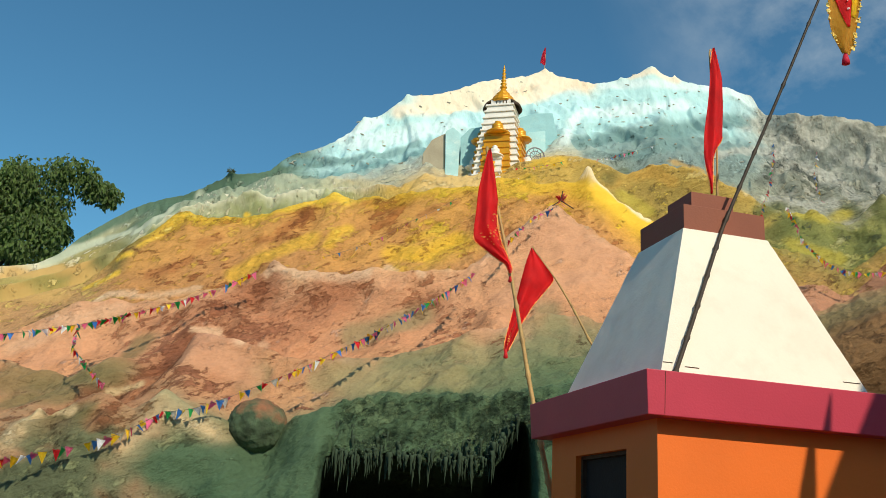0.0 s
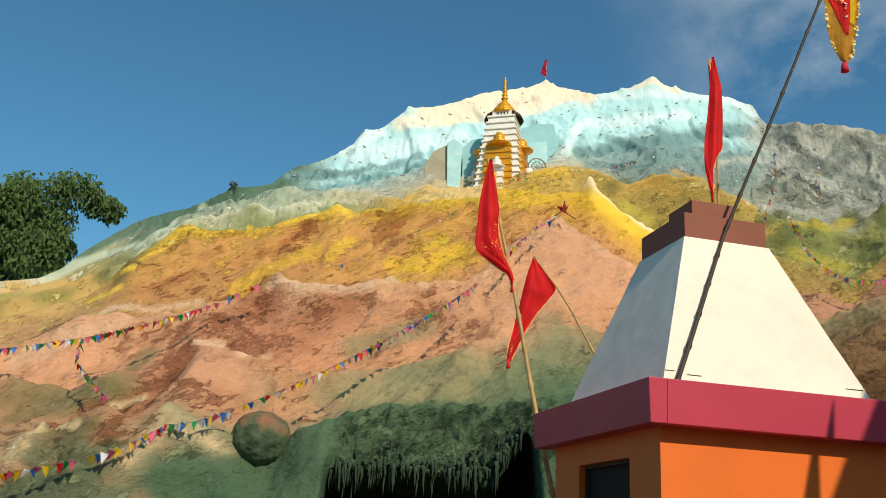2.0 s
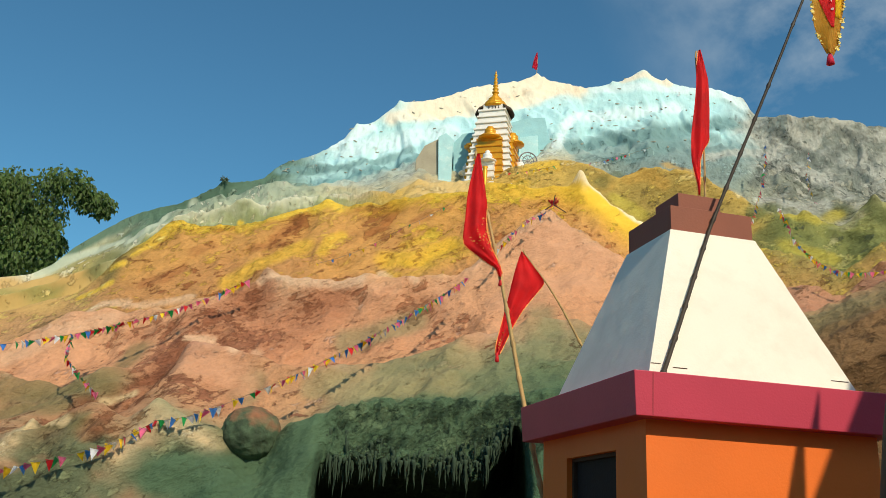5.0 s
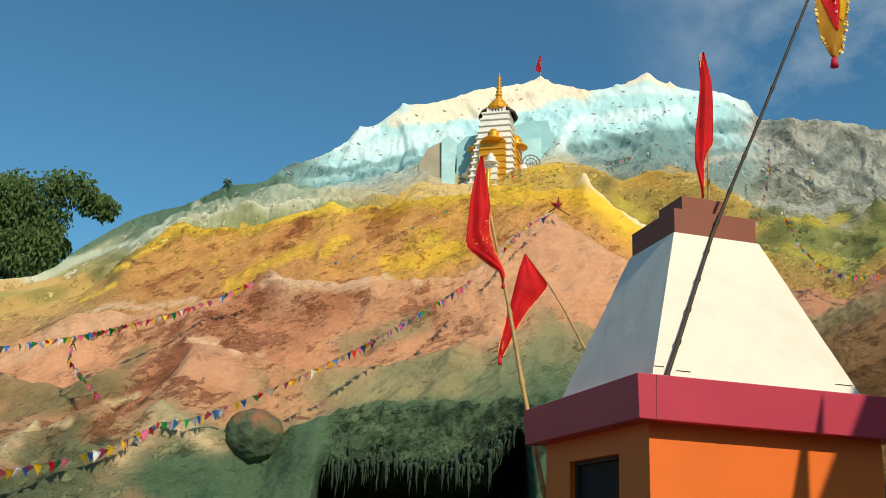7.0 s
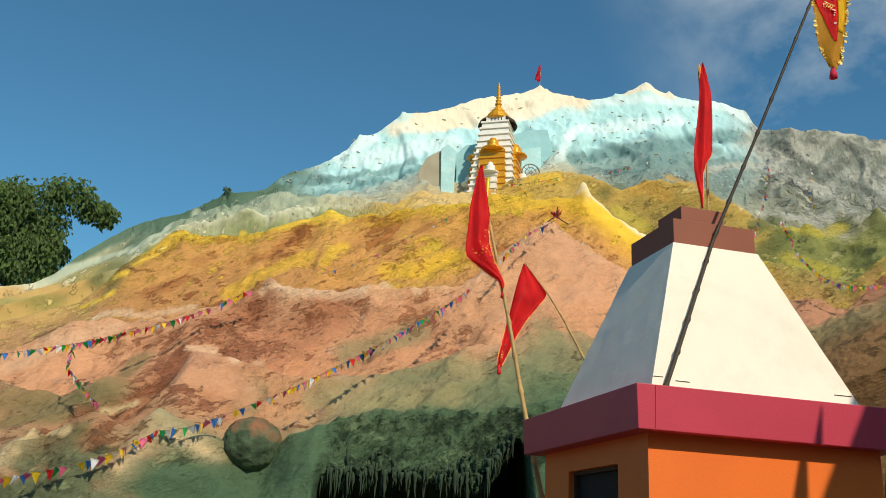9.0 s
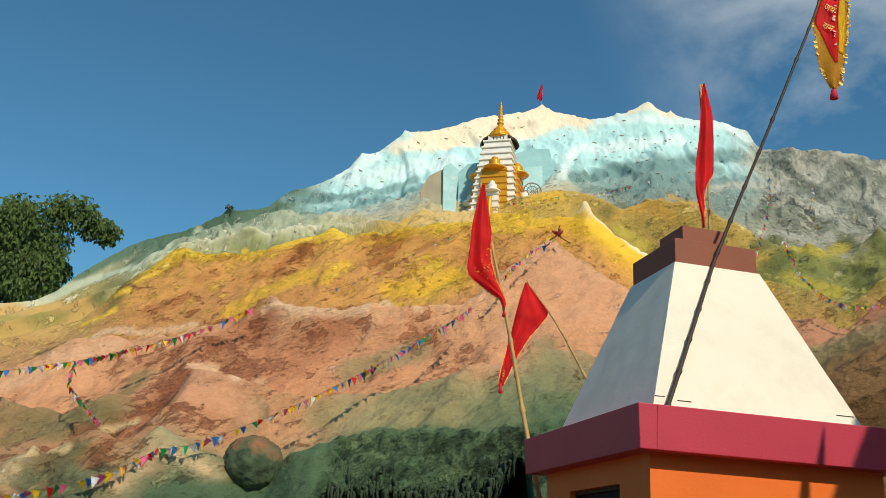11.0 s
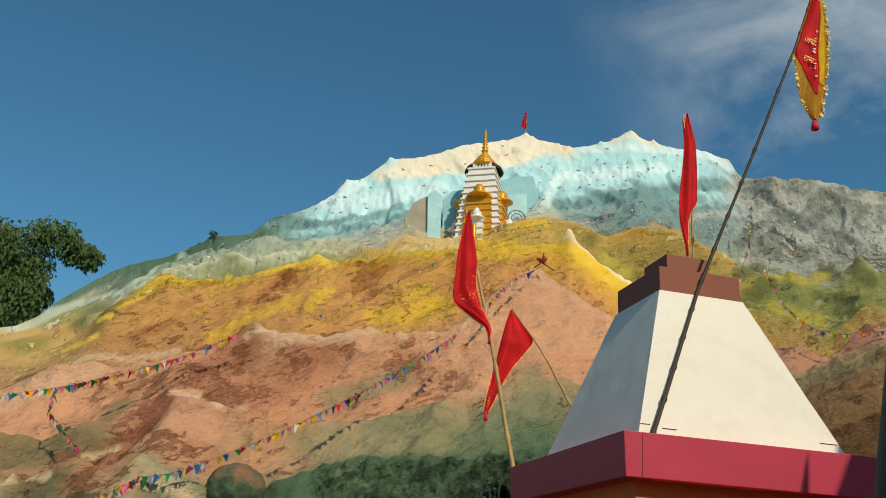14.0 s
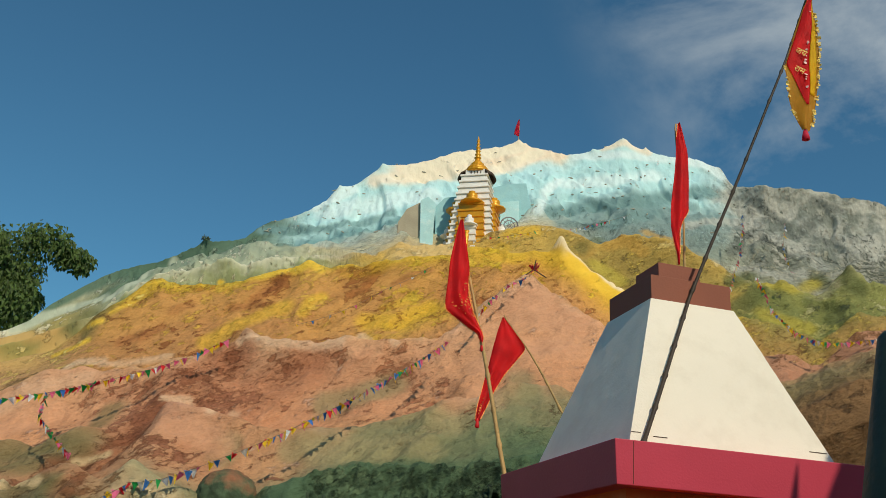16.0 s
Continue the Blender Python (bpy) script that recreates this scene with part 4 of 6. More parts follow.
    coat(far_left, paint_ramp([(2.5, (206, 160, 116)), (3.6, (200, 156, 108)), (4.2, (196, 162, 90)), (4.8, (158, 148, 86)), (5.5, (168, 154, 92)), (6.3, (166, 160, 110)), (6.9, (214, 214, 186)), (8, (206, 210, 186))], tv),
         paint_ramp([(2.5, (160, 110, 70)), (4.5, (110, 112, 76)), (6, (120, 130, 100)), (8, (120, 136, 110))], tv),
         paint_ramp([(2.5, (226, 186, 140)), (4.5, (226, 200, 96)), (6, (236, 232, 204)), (8, (230, 234, 214))], tv))
    # right shoulder: olive below, grey rock above
    right = smooth01(aa + 0.04 * n1, 0.31, 0.365) * smooth01(vv, 2.2, 2.6)
    tv = vv + 0.35 * n2 + 0.25 * n1
    coat(right, paint_ramp([(2.0, (190, 136, 108)), (3.0, (192, 142, 108)), (3.6, (190, 150, 86)), (4.0, (150, 140, 80)), (4.4, (112, 120, 72)), (4.9, (150, 152, 84)), (5.1, (176, 174, 140)),
                            (5.5, (152, 156, 142)), (6.2, (138, 144, 134)), (6.7, (152, 154, 138)), (8, (126, 134, 112))], tv),
         paint_ramp([(2.0, (140, 92, 70)), (3.5, (150, 106, 60)), (4.3, (84, 92, 56)), (5.2, (116, 122, 104)), (6, (92, 102, 96)), (8, (88, 100, 82))], tv),
         paint_ramp([(2.0, (212, 166, 136)), (3.6, (214, 180, 90)), (4.5, (176, 172, 90)), (5.2, (206, 202, 172)), (6, (166, 170, 160)), (8, (190, 188, 164))], tv))
    patch = smooth01(n3 + 0.4 * n1, -0.12, 0.12)[:, None]
    rock = right * smooth01(vv, 5.0, 5.3)
    base_c = base_c + ((np.array(lin(206, 206, 192)) * patch + np.array(lin(134, 142, 132)) * (1 - patch)) - base_c) * (0.7 * rock)[:, None]
    rocky = right * smooth01(vv, 4.9, 5.3)
    scuff_a += 0.14 * rocky
    # grey foot of the ice slope, with shade under its bulge put into the colour
    grey = smooth01(aa, 0.10, 0.2) * smooth01(vv + 0.25 * n1, 5.0, 5.25) * (1 - smooth01(vv + 0.3 * n1 + 0.15 * n2, 5.85, 6.25)) * (1 - right)
    coat(0.9 * grey, np.array(lin(124, 148, 144)), np.array(lin(92, 112, 104)), np.array(lin(160, 188, 184)))
    # shade under the left ice's overhang, painted as a teal band
    teal = (1 - smooth01(aa, 0.0, 0.06)) * smooth01(aa, -0.2, -0.14) * np.exp(-((vv - 5.8 - 0.12 * n1) / 0.2) ** 2)
    coat(0.8 * teal, np.array(lin(100, 146, 148)), np.array(lin(82, 122, 124)), np.array(lin(150, 196, 196)))
    # olive hollow behind the yellow hill
    olive = smooth01(aa, 0.115, 0.15) * smooth01(vv, 4.1, 4.2) * (1 - smooth01(vv + 0.2 * n1, 4.7, 5.1)) * (1 - right)
    coat(0.75 * olive, np.array(lin(156, 138, 74)), np.array(lin(112, 102, 58)), np.array(lin(212, 184, 72)))
    def along(segments, width):
        w = np.zeros(len(p))
        for s0, s1 in segments:
            f0, f1 = np.array(s0), np.array(s1)
            k = np.clip(((p - f0) @ (f1 - f0)) / ((f1 - f0) @ (f1 - f0)), 0, 1)
            w = np.maximum(w, np.exp(-(np.linalg.norm((p - f0 - k[:, None] * (f1 - f0)) * (1, 0.45, 1), axis=1) / width) ** 2))
        return w

    # tan and orange under a thin bright rim along the left crest
    tan = (1 - 0.6 * smooth01(aa + 0.04 * n1, -0.10, -0.02)) * (1 - smooth01(aa, 0.03, 0.08)) * smooth01(aa, -0.42, -0.36) * smooth01(vv + 0.2 * n2, 3.1, 3.3) * (1 - smooth01(vv + 0.06 * n2, 3.86, 3.95))
    coat(0.72 * tan, np.array(lin(198, 144, 88)), np.array(lin(152, 94, 56)), np.array(lin(218, 172, 84)))
    rim = np.exp(-((vv - 4.0 + 0.03 * n2) / 0.055) ** 2) * (1 - smooth01(aa, -0.02, 0.04)) * smooth01(aa, -0.40, -0.34)
    coat(0.8 * rim, np.array(lin(232, 192, 62)), np.array(lin(206, 158, 50)), np.array(lin(246, 214, 96)))
    gold = along([((-1.22, 18.9, 7.06), (0.07, 19.3, 7.75))], 0.36) * smooth01(n2 + 0.5, 0.1, 0.5)
    coat(0.85 * gold, np.array(lin(226, 186, 58)), np.array(lin(196, 146, 62)), np.array(lin(244, 210, 70)))
    dab = along([((-7.35, 20.3, 7.5), (-7.6, 20.0, 6.9))], 0.3)
    coat(0.75 * dab, np.array(lin(96, 106, 62)), np.array(lin(80, 92, 58)), np.array(lin(140, 138, 82)))
    patch_green = along([((-6.75, 14.8, 3.55), (-5.6, 14.9, 3.85))], 0.28)
    coat(0.7 * patch_green, np.array(lin(96, 116, 84)), np.array(lin(74, 92, 66)), np.array(lin(130, 140, 104)))
    # rust slide beside the lower hump, cream on the low spurs
    slide = along([((-3.9, 17.0, 5.9), (-4.9, 15.4, 4.4)), ((-4.9, 15.4, 4.4), (-5.5, 13.9, 3.1))], 0.5) * smooth01(vv, 0.5, 0.8) * (1 - smooth01(vv, 2.95, 3.1))
    coat(0.85 * slide, np.array(lin(172, 110, 76)), np.array(lin(126, 76, 50)), np.array(lin(200, 142, 106)))
    scuff_a = scuff_a + 0.15 * slide + 0.12 * np.exp(-((aa + 0.27) / 0.06) ** 2) * smooth01(vv, 1.1, 1.4) * (1 - smooth01(vv, 2.6, 2.95))
    under = along([((-2.4, 17.0, 5.9), (-3.6, 15.6, 4.5)), ((-4.3, 15.2, 4.4), (-3.4, 14.6, 3.8))], 0.55) * smooth01(vv, 1.0, 1.3) * (1 - smooth01(vv, 2.95, 3.1))
    coat(0.5 * under, np.array(lin(180, 120, 88)), np.array(lin(136, 84, 58)), np.array(lin(210, 156, 124)))
    spur = along([((-6.1, 12.8, 2.5), (-5.9, 13.4, 3.0)), ((-5.9, 13.4, 3.0), (-5.3, 15.0, 4.0)), ((-4.1, 13.4, 3.1), (-4.5, 12.3, 2.1)), ((-4.1, 13.4, 3.1), (-3.2, 13.0, 2.75))], 0.19)
    coat(0.85 * spur, np.array(lin(214, 190, 146)), np.array(lin(176, 146, 100)), np.array(lin(236, 220, 180)))
    # the smooth yellow hill under the sharp pole
    e0, e1 = np.array((2.9, 20.3, 9.9)), np.array((4.6, 19.5, 8.3))
    tt = np.clip(((p - e0) @ (e1 - e0)) / ((e1 - e0) @ (e1 - e0)), 0, 1)
    hill = np.exp(-(np.linalg.norm(p - e0 - tt[:, None] * (e1 - e0), axis=1) / 0.6) ** 2) * (1 - smooth01(vv, 4.1, 4.3))
    coat(0.95 * hill, np.array(lin(234, 190, 44)), np.array(lin(214, 162, 60)), np.array(lin(246, 212, 70)))
    scuff_a = scuff_a - 0.3 * hill
    daub_a = daub_a - 0.22 * hill
    bare = along([((2.87, 20.4, 10.05), (3.05, 20.2, 9.6)), ((3.05, 20.2, 9.6), (4.5, 19.6, 8.5))], 0.10)
    coat(0.75 * bare, np.array(lin(228, 200, 140)), np.array(lin(200, 160, 96)), np.array(lin(240, 220, 170)))
    # the right-hand hollow is plain brown
    brownish = smooth01(aa, 0.34, 0.38) * (1 - smooth01(vv, 1.3, 2.2))
    coat(brownish, np.array(lin(140, 108, 72)), np.array(lin(96, 74, 50)), np.array(lin(170, 134, 92)))
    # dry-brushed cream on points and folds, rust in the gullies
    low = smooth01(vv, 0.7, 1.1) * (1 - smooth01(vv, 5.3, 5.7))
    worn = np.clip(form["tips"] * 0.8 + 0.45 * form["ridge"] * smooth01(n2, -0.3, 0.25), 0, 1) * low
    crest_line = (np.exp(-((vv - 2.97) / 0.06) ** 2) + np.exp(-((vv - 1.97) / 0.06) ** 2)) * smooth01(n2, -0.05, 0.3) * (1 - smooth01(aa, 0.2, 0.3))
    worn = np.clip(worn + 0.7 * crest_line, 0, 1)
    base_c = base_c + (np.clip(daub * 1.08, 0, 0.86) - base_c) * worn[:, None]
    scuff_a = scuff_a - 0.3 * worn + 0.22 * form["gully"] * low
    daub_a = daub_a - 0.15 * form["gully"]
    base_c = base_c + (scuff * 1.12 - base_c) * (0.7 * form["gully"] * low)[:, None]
    coat(0.6 * form["cliff"], np.array(lin(90, 114, 84)), np.array(lin(52, 70, 52)), np.array(lin(116, 140, 104)))
    scuff_a = scuff_a + 0.2 * form["cliff"]
    # cream shelf beside the temple
    shelf = smooth01(aa + 0.03 * n1, -0.07, -0.03) * (1 - smooth01(aa, 0.02, 0.05)) * smooth01(vv + 0.1 * n2, 4.3, 4.6) * (1 - smooth01(vv, 5.2, 5.5))
    coat(0.8 * shelf, np.array(lin(218, 190, 132)), np.array(lin(184, 150, 92)), np.array(lin(236, 214, 160)))

    # single coats laid on by hand over the bands
    ragged = 1 + 0.45 * n2 + 0.35 * n3
    smooth_cover = np.zeros(len(p))

    def brushed(strokes):
        w = np.zeros(len(p))
        for cover, width, *points in strokes:
            near = np.full(len(p), 1e9)
            for s0, s1 in zip(points, points[1:]):
                f0, f1 = np.array(s0), np.array(s1)
                k = np.clip(((p - f0) @ (f1 - f0)) / max((f1 - f0) @ (f1 - f0), 1e-6), 0, 1)
                near = np.minimum(near, np.linalg.norm((p - f0 - k[:, None] * (f1 - f0)) * (1, 0.45, 1), axis=1))
            w = np.maximum(w, cover * (1 - smooth01(near * ragged / width, 0.55, 1.7)))
        return w

    for strokes, b, sc, d, smoothing, rust_more in (
            (SAGE, (134, 138, 100), (102, 110, 78), (156, 156, 116), 0.4, 0.0), (KHAKI, (170, 156, 112), (134, 118, 80), (190, 172, 126), 0.5, -0.1),
            (OLIVE_LOBE, (108, 110, 68), (84, 90, 58), (140, 136, 88), 0.5, 0.0), (CREAM_FOOT, (204, 168, 104), (188, 148, 90), (210, 176, 112), 0.9, -0.3),
            (SKYLINE_GREEN, (88, 116, 96), (70, 96, 80), (112, 138, 116), 0.7, -0.1), (PALE_SHOULDER, (186, 196, 174), (150, 164, 142), (206, 212, 194), 0.7, -0.15),
            (WARM_TAN, (222, 166, 92), (182, 118, 62), (232, 182, 92), 0.3, 0.0), (PINK_SMOOTH, (210, 158, 122), (182, 122, 90), (220, 174, 140), 0.7, -0.2),
            (RUST_FLANK, (188, 124, 88), (152, 94, 66), (212, 152, 114), 0.0, 0.08), (RUST_MARK, (172, 108, 62), (134, 80, 46), (206, 146, 84), 0.0, 0.1),
            (GOLD_PATCH, (236, 192, 58), (206, 150, 58), (250, 216, 84), 0.2, -0.1), (YELLOW_DAB, (244, 204, 74), (214, 166, 60), (252, 226, 130), 0.0, -0.2),
            (PINK_CREST, (234, 200, 164), (200, 150, 116), (244, 220, 190), 0.3, -0.2), (CREAM_SPUR, (216, 192, 146), (174, 146, 100), (236, 218, 176), 0.2, -0.1),
            (ICE_BLUE, (186, 230, 234), (150, 204, 210), (214, 244, 244), 0.3, -0.1), (BULGE_SHADE, (112, 148, 146), (86, 118, 114), (152, 184, 180), 0.0, 0.1),
            (ICE_WHITE, (226, 246, 244), (176, 220, 222), (240, 250, 248), 0.3, -0.15), (SUMMIT_CREAM, (250, 234, 206), (226, 206, 174), (252, 244, 226), 0.3, -0.15),
            (STONE_PALE, (188, 190, 178), (132, 138, 132), (206, 206, 192), 0.0, 0.0), (STONE_DARK, (96, 104, 96), (72, 80, 74), (132, 140, 134), 0.0, 0.1),
            (OCHRE_HUMP, (200, 160, 78), (156, 116, 56), (222, 184, 88), 0.2, 0.0), (MOSS, (98, 106, 62), (72, 82, 50), (136, 138, 84), 0.2, 0.05),
            (FOOT_GREEN, (82, 108, 80), (66, 90, 66), (102, 126, 94), 0.6, -0.1), (HILL_YELLOW, (246, 202, 66), (226, 176, 64), (250, 214, 92), 0.9, -0.3),
            (TENT_RIDGE, (244, 226, 184), (214, 180, 120), (250, 238, 206), 0.4, -0.3), (LIME, (194, 178, 74), (144, 138, 62), (214, 198, 100), 0.3, -0.1)):
        w = brushed(strokes)
        coat(w, *(np.array(lin(*c)) for c in (b, sc, d)))
        smooth_cover = np.maximum(smooth_cover, w * smoothing)
        scuff_a = scuff_a + rust_more * w
    ice = smooth01(vv, 5.4, 5.7) * (1 - right) * (1 - left)
    daub_a = daub_a - 0.16 * ice
    coarse = (0.75 + 0.35 * form["rough"]) * (1 - 0.68 * ice) * (1 - 0.6 * hill) * (1 - 0.5 * shelf) * (1 - 0.7 * left) + 0.5 * form["cliff"]
    coarse = np.clip(coarse * (1 - 0.75 * smooth_cover), 0.12, 1.0)
    scuff_a = scuff_a - 0.25 * shelf - 0.2 * smooth_cover
    daub_a = daub_a - 0.12 * smooth_cover
    return [np.concatenate([np.clip(c, 0.004, 0.9), np.clip(k, 0, 1)[:, None]], 1) for c, k in ((base_c, coarse), (scuff, scuff_a), (daub, daub_a))]


def build_mountain():
    a, v, aa, vv, p, form = mountain_surface()
    na, nv = len(a), len(v)
    i = (np.arange(na - 1)[:, None] * nv + np.arange(nv - 1)[None, :]).ravel()
    quads = np.stack([i, i + nv, i + nv + 1, i + 1], -1)
    me = bpy.data.meshes.new("painted_mountain")
    me.vertices.add(len(p))
    me.vertices.foreach_set("co", p.ravel())
    me.loops.add(quads.size)
    me.loops.foreach_set("vertex_index", quads.ravel())
    me.polygons.add(len(quads))
    me.polygons.foreach_set("loop_start", np.arange(0, quads.size, 4))
    me.polygons.foreach_set("use_smooth", np.ones(len(quads), bool))
    me.update(calc_edges=True)
    me.validate()
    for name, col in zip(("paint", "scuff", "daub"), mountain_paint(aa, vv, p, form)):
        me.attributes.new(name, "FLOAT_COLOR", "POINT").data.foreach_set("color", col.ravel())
    # the brush ran down to the left on the flank and straight down on the ice
    c, s = math.cos(radians(32)), math.sin(radians(32))
    flank = np.stack([(p[:, 0] * c + p[:, 2] * s) * 0.75, p[:, 1] * 0.6, (p[:, 2] * c - p[:, 0] * s) * 1.45], -1)
    ice = np.stack([p[:, 0] * 1.3, p[:, 1] * 0.6, p[:, 2] * 0.7], -1)
    w = np.maximum(smooth01(vv, 5.0, 5.6), smooth01(vv, 4.05, 4.25) * (1 - smooth01(aa, -0.14, -0.08)))[:, None]
    me.attributes.new("grain", "FLOAT_VECTOR", "POINT").data.foreach_set("vector", (flank * (1 - w) + ice * w).ravel())
    me.materials.append(rock_paint)
    return tagged(new("painted_mountain", me), "man-made mountain of plastered cloth painted green, pink, yellow and ice blue", "mountain")


mountain = build_mountain()

# ---------------------------------------------------------------- the roadside shrine
SHRINE = pose(2.121, 7.998, 0, 0, 0, 15.77)


def build_shrine():
    ob = base("shrine", SHRINE, "orange shrine with maroon cornice and white pyramid roof", "shrine")
    w, t = 0.99, 0.14
    bm = bmesh.new()
    box(bm, -w + t, w - t, -w, -w + t, 0, 2.5)
    part("wall", bm, orange_paint, ob)
    bm = bmesh.new()
    box(bm, -w + t, w - t, w - t, w, 0, 2.5)
    part("wall", bm, orange_paint, ob)
    bm = bmesh.new()
    box(bm, w - t, w, -w, w, 0, 2.5)
    part("wall", bm, orange_paint, ob)
    bm = bmesh.new()
    y0, y1, z0, z1 = -0.5, 0.45, 0.35, 2.31      # the doorway
    for q in ((-w, y0, 0, 2.5), (y1, w, 0, 2.5), (y0, y1, z1, 2.5), (y0, y1, 0, z0)):
        box(bm, -w, -w + t, *q)
    bmesh.ops.remove_doubles(bm, verts=bm.verts[:], dist=0.0001)
    part("wall", bm, orange_paint, ob)
    bm = bmesh.new()
    box(bm, -w + t, w - t, -w + t, w - t, 0, 0.32)
    part("plinth", bm, dark_inside, ob)
    bm = bmesh.new()
    for q in ((y0, y0 + 0.03), (y1 - 0.03, y1)):
        box(bm, -w + 0.05, -w + 0.1, q[0], q[1], z0, z1)
    box(bm, -w + 0.05, -w + 0.1, y0 + 0.03, y1 - 0.03, z1 - 0.03, z1)
    part("door_frame", bm, dark_wood, ob, "dark door frame")
    # near-black panel stands in for the unlit interior behind the opening
    bm = bmesh.new()
    box(bm, -w + 0.085, -w + 0.115, y0 + 0.03, y1 - 0.03, z0, z1 - 0.03, 0.004)
    for q in (0.5, 1.05, 1.6):
        box(bm, -w + 0.07, -w + 0.085, y0 + 0.1, y1 - 0.1, z0 + q - 0.04, z0 + q, 0.003)
    part("inside_panel", bm, black_panel, ob, "near-black panel standing in for the unlit inside")
    bm = bmesh.new()
    frustum(bm, 1.141, 1.159, 2.496, 2.816, 0.006)
    part("cornice", bm, maroon_paint, ob, "maroon painted cornice slab")
    bm = bmesh.new()
    frustum(bm, 0.925, 0.41, 2.816, 4.203)
    bmesh.ops.subdivide_edges(bm, edges=bm.edges[:], cuts=31, use_grid_fill=True)
    bm.normal_update()
    co = np.array([v.co[:] for v in bm.verts])
    trowel = 0.006 * fbm(co * 3.2 + 5, 3) + 0.0016 * fbm(co * 16 + 9, 2)      # hand-trowelled plaster
    moved = [v.co + v.normal * float(h) if 2.83 < v.co.z < 4.19 else v.co.copy() for v, h in zip(bm.verts, trowel)]
    for v, q in zip(bm.verts, moved):
        v.co = q
    part("roof", bm, white_paint, ob, "white pyramid roof")
    # hairline joints and a smear of mortar
    bm = bmesh.new()
    v = [bm.verts.new(q) for q in ((-1.013, -1.143, 2.505), (-1.009, -1.143, 2.505), (-1.009, -1.1602, 2.808), (-1.013, -1.1602, 2.808),
                                   (-1.013, -1.13, 2.505), (-1.009, -1.13, 2.505), (-1.009, -1.15, 2.808), (-1.013, -1.15, 2.808))]
    for q in ((0, 1, 2, 3), (7, 6, 5, 4), (0, 4, 5, 1), (1, 5, 6, 2), (2, 6, 7, 3), (3, 7, 4, 0)):
        bm.faces.new([v[i] for i in q])
    part("joint", bm, dark_inside, ob)
    for x0, x1, z in ((-0.88, -0.80, 2.93), (-0.7, -0.58, 2.91), (0.70, 0.86, 2.93)):
        bm = bmesh.new()
        y = -(0.925 - (z - 2.816) * 0.3713)
        box(bm, x0, x1, y - 0.004, y + 0.01, z, z + 0.006)
        part("joint", bm, dark_inside, ob)
    bm = bmesh.new()
    frustum(bm, 0.395, 0.395, 4.2, 4.43, 0.004)
    cap = part("cap", bm, brown_paint, ob, "brown stepped cap")
    bm = bmesh.new()
    frustum(bm, 0.21, 0.21, 4.43, 4.635, 0.004)
    part("step", bm, brown_paint, cap)
    return ob


build_shrine()


# ---------------------------------------------------------------- the hilltop temple
def stepped(bm, count, h, width, reach, deep):
    """One upright block with a projecting ledge at the top of each of its courses."""
    rings = []
    for i in range(count):
        z = i * h
        for z0, grow in ((z, 0), (z + 0.66 * h, 0), (z + 0.7 * h, 0.03), (z + 0.99 * h, 0.03)):
            w, r = width(z) + grow * 0.7, reach(z) + grow
            rings.append([bm.verts.new(q) for q in ((-w, -r, z0), (w, -r, z0), (w, -r + deep + grow, z0), (-w, -r + deep + grow, z0))])
    for p, q in zip(rings, rings[1:]):
        for k in range(4):
            bm.faces.new((p[k], p[(k + 1) % 4], q[(k + 1) % 4], q[k]))
    bm.faces.new(rings[0][::-1])
    bm.faces.new(rings[-1])


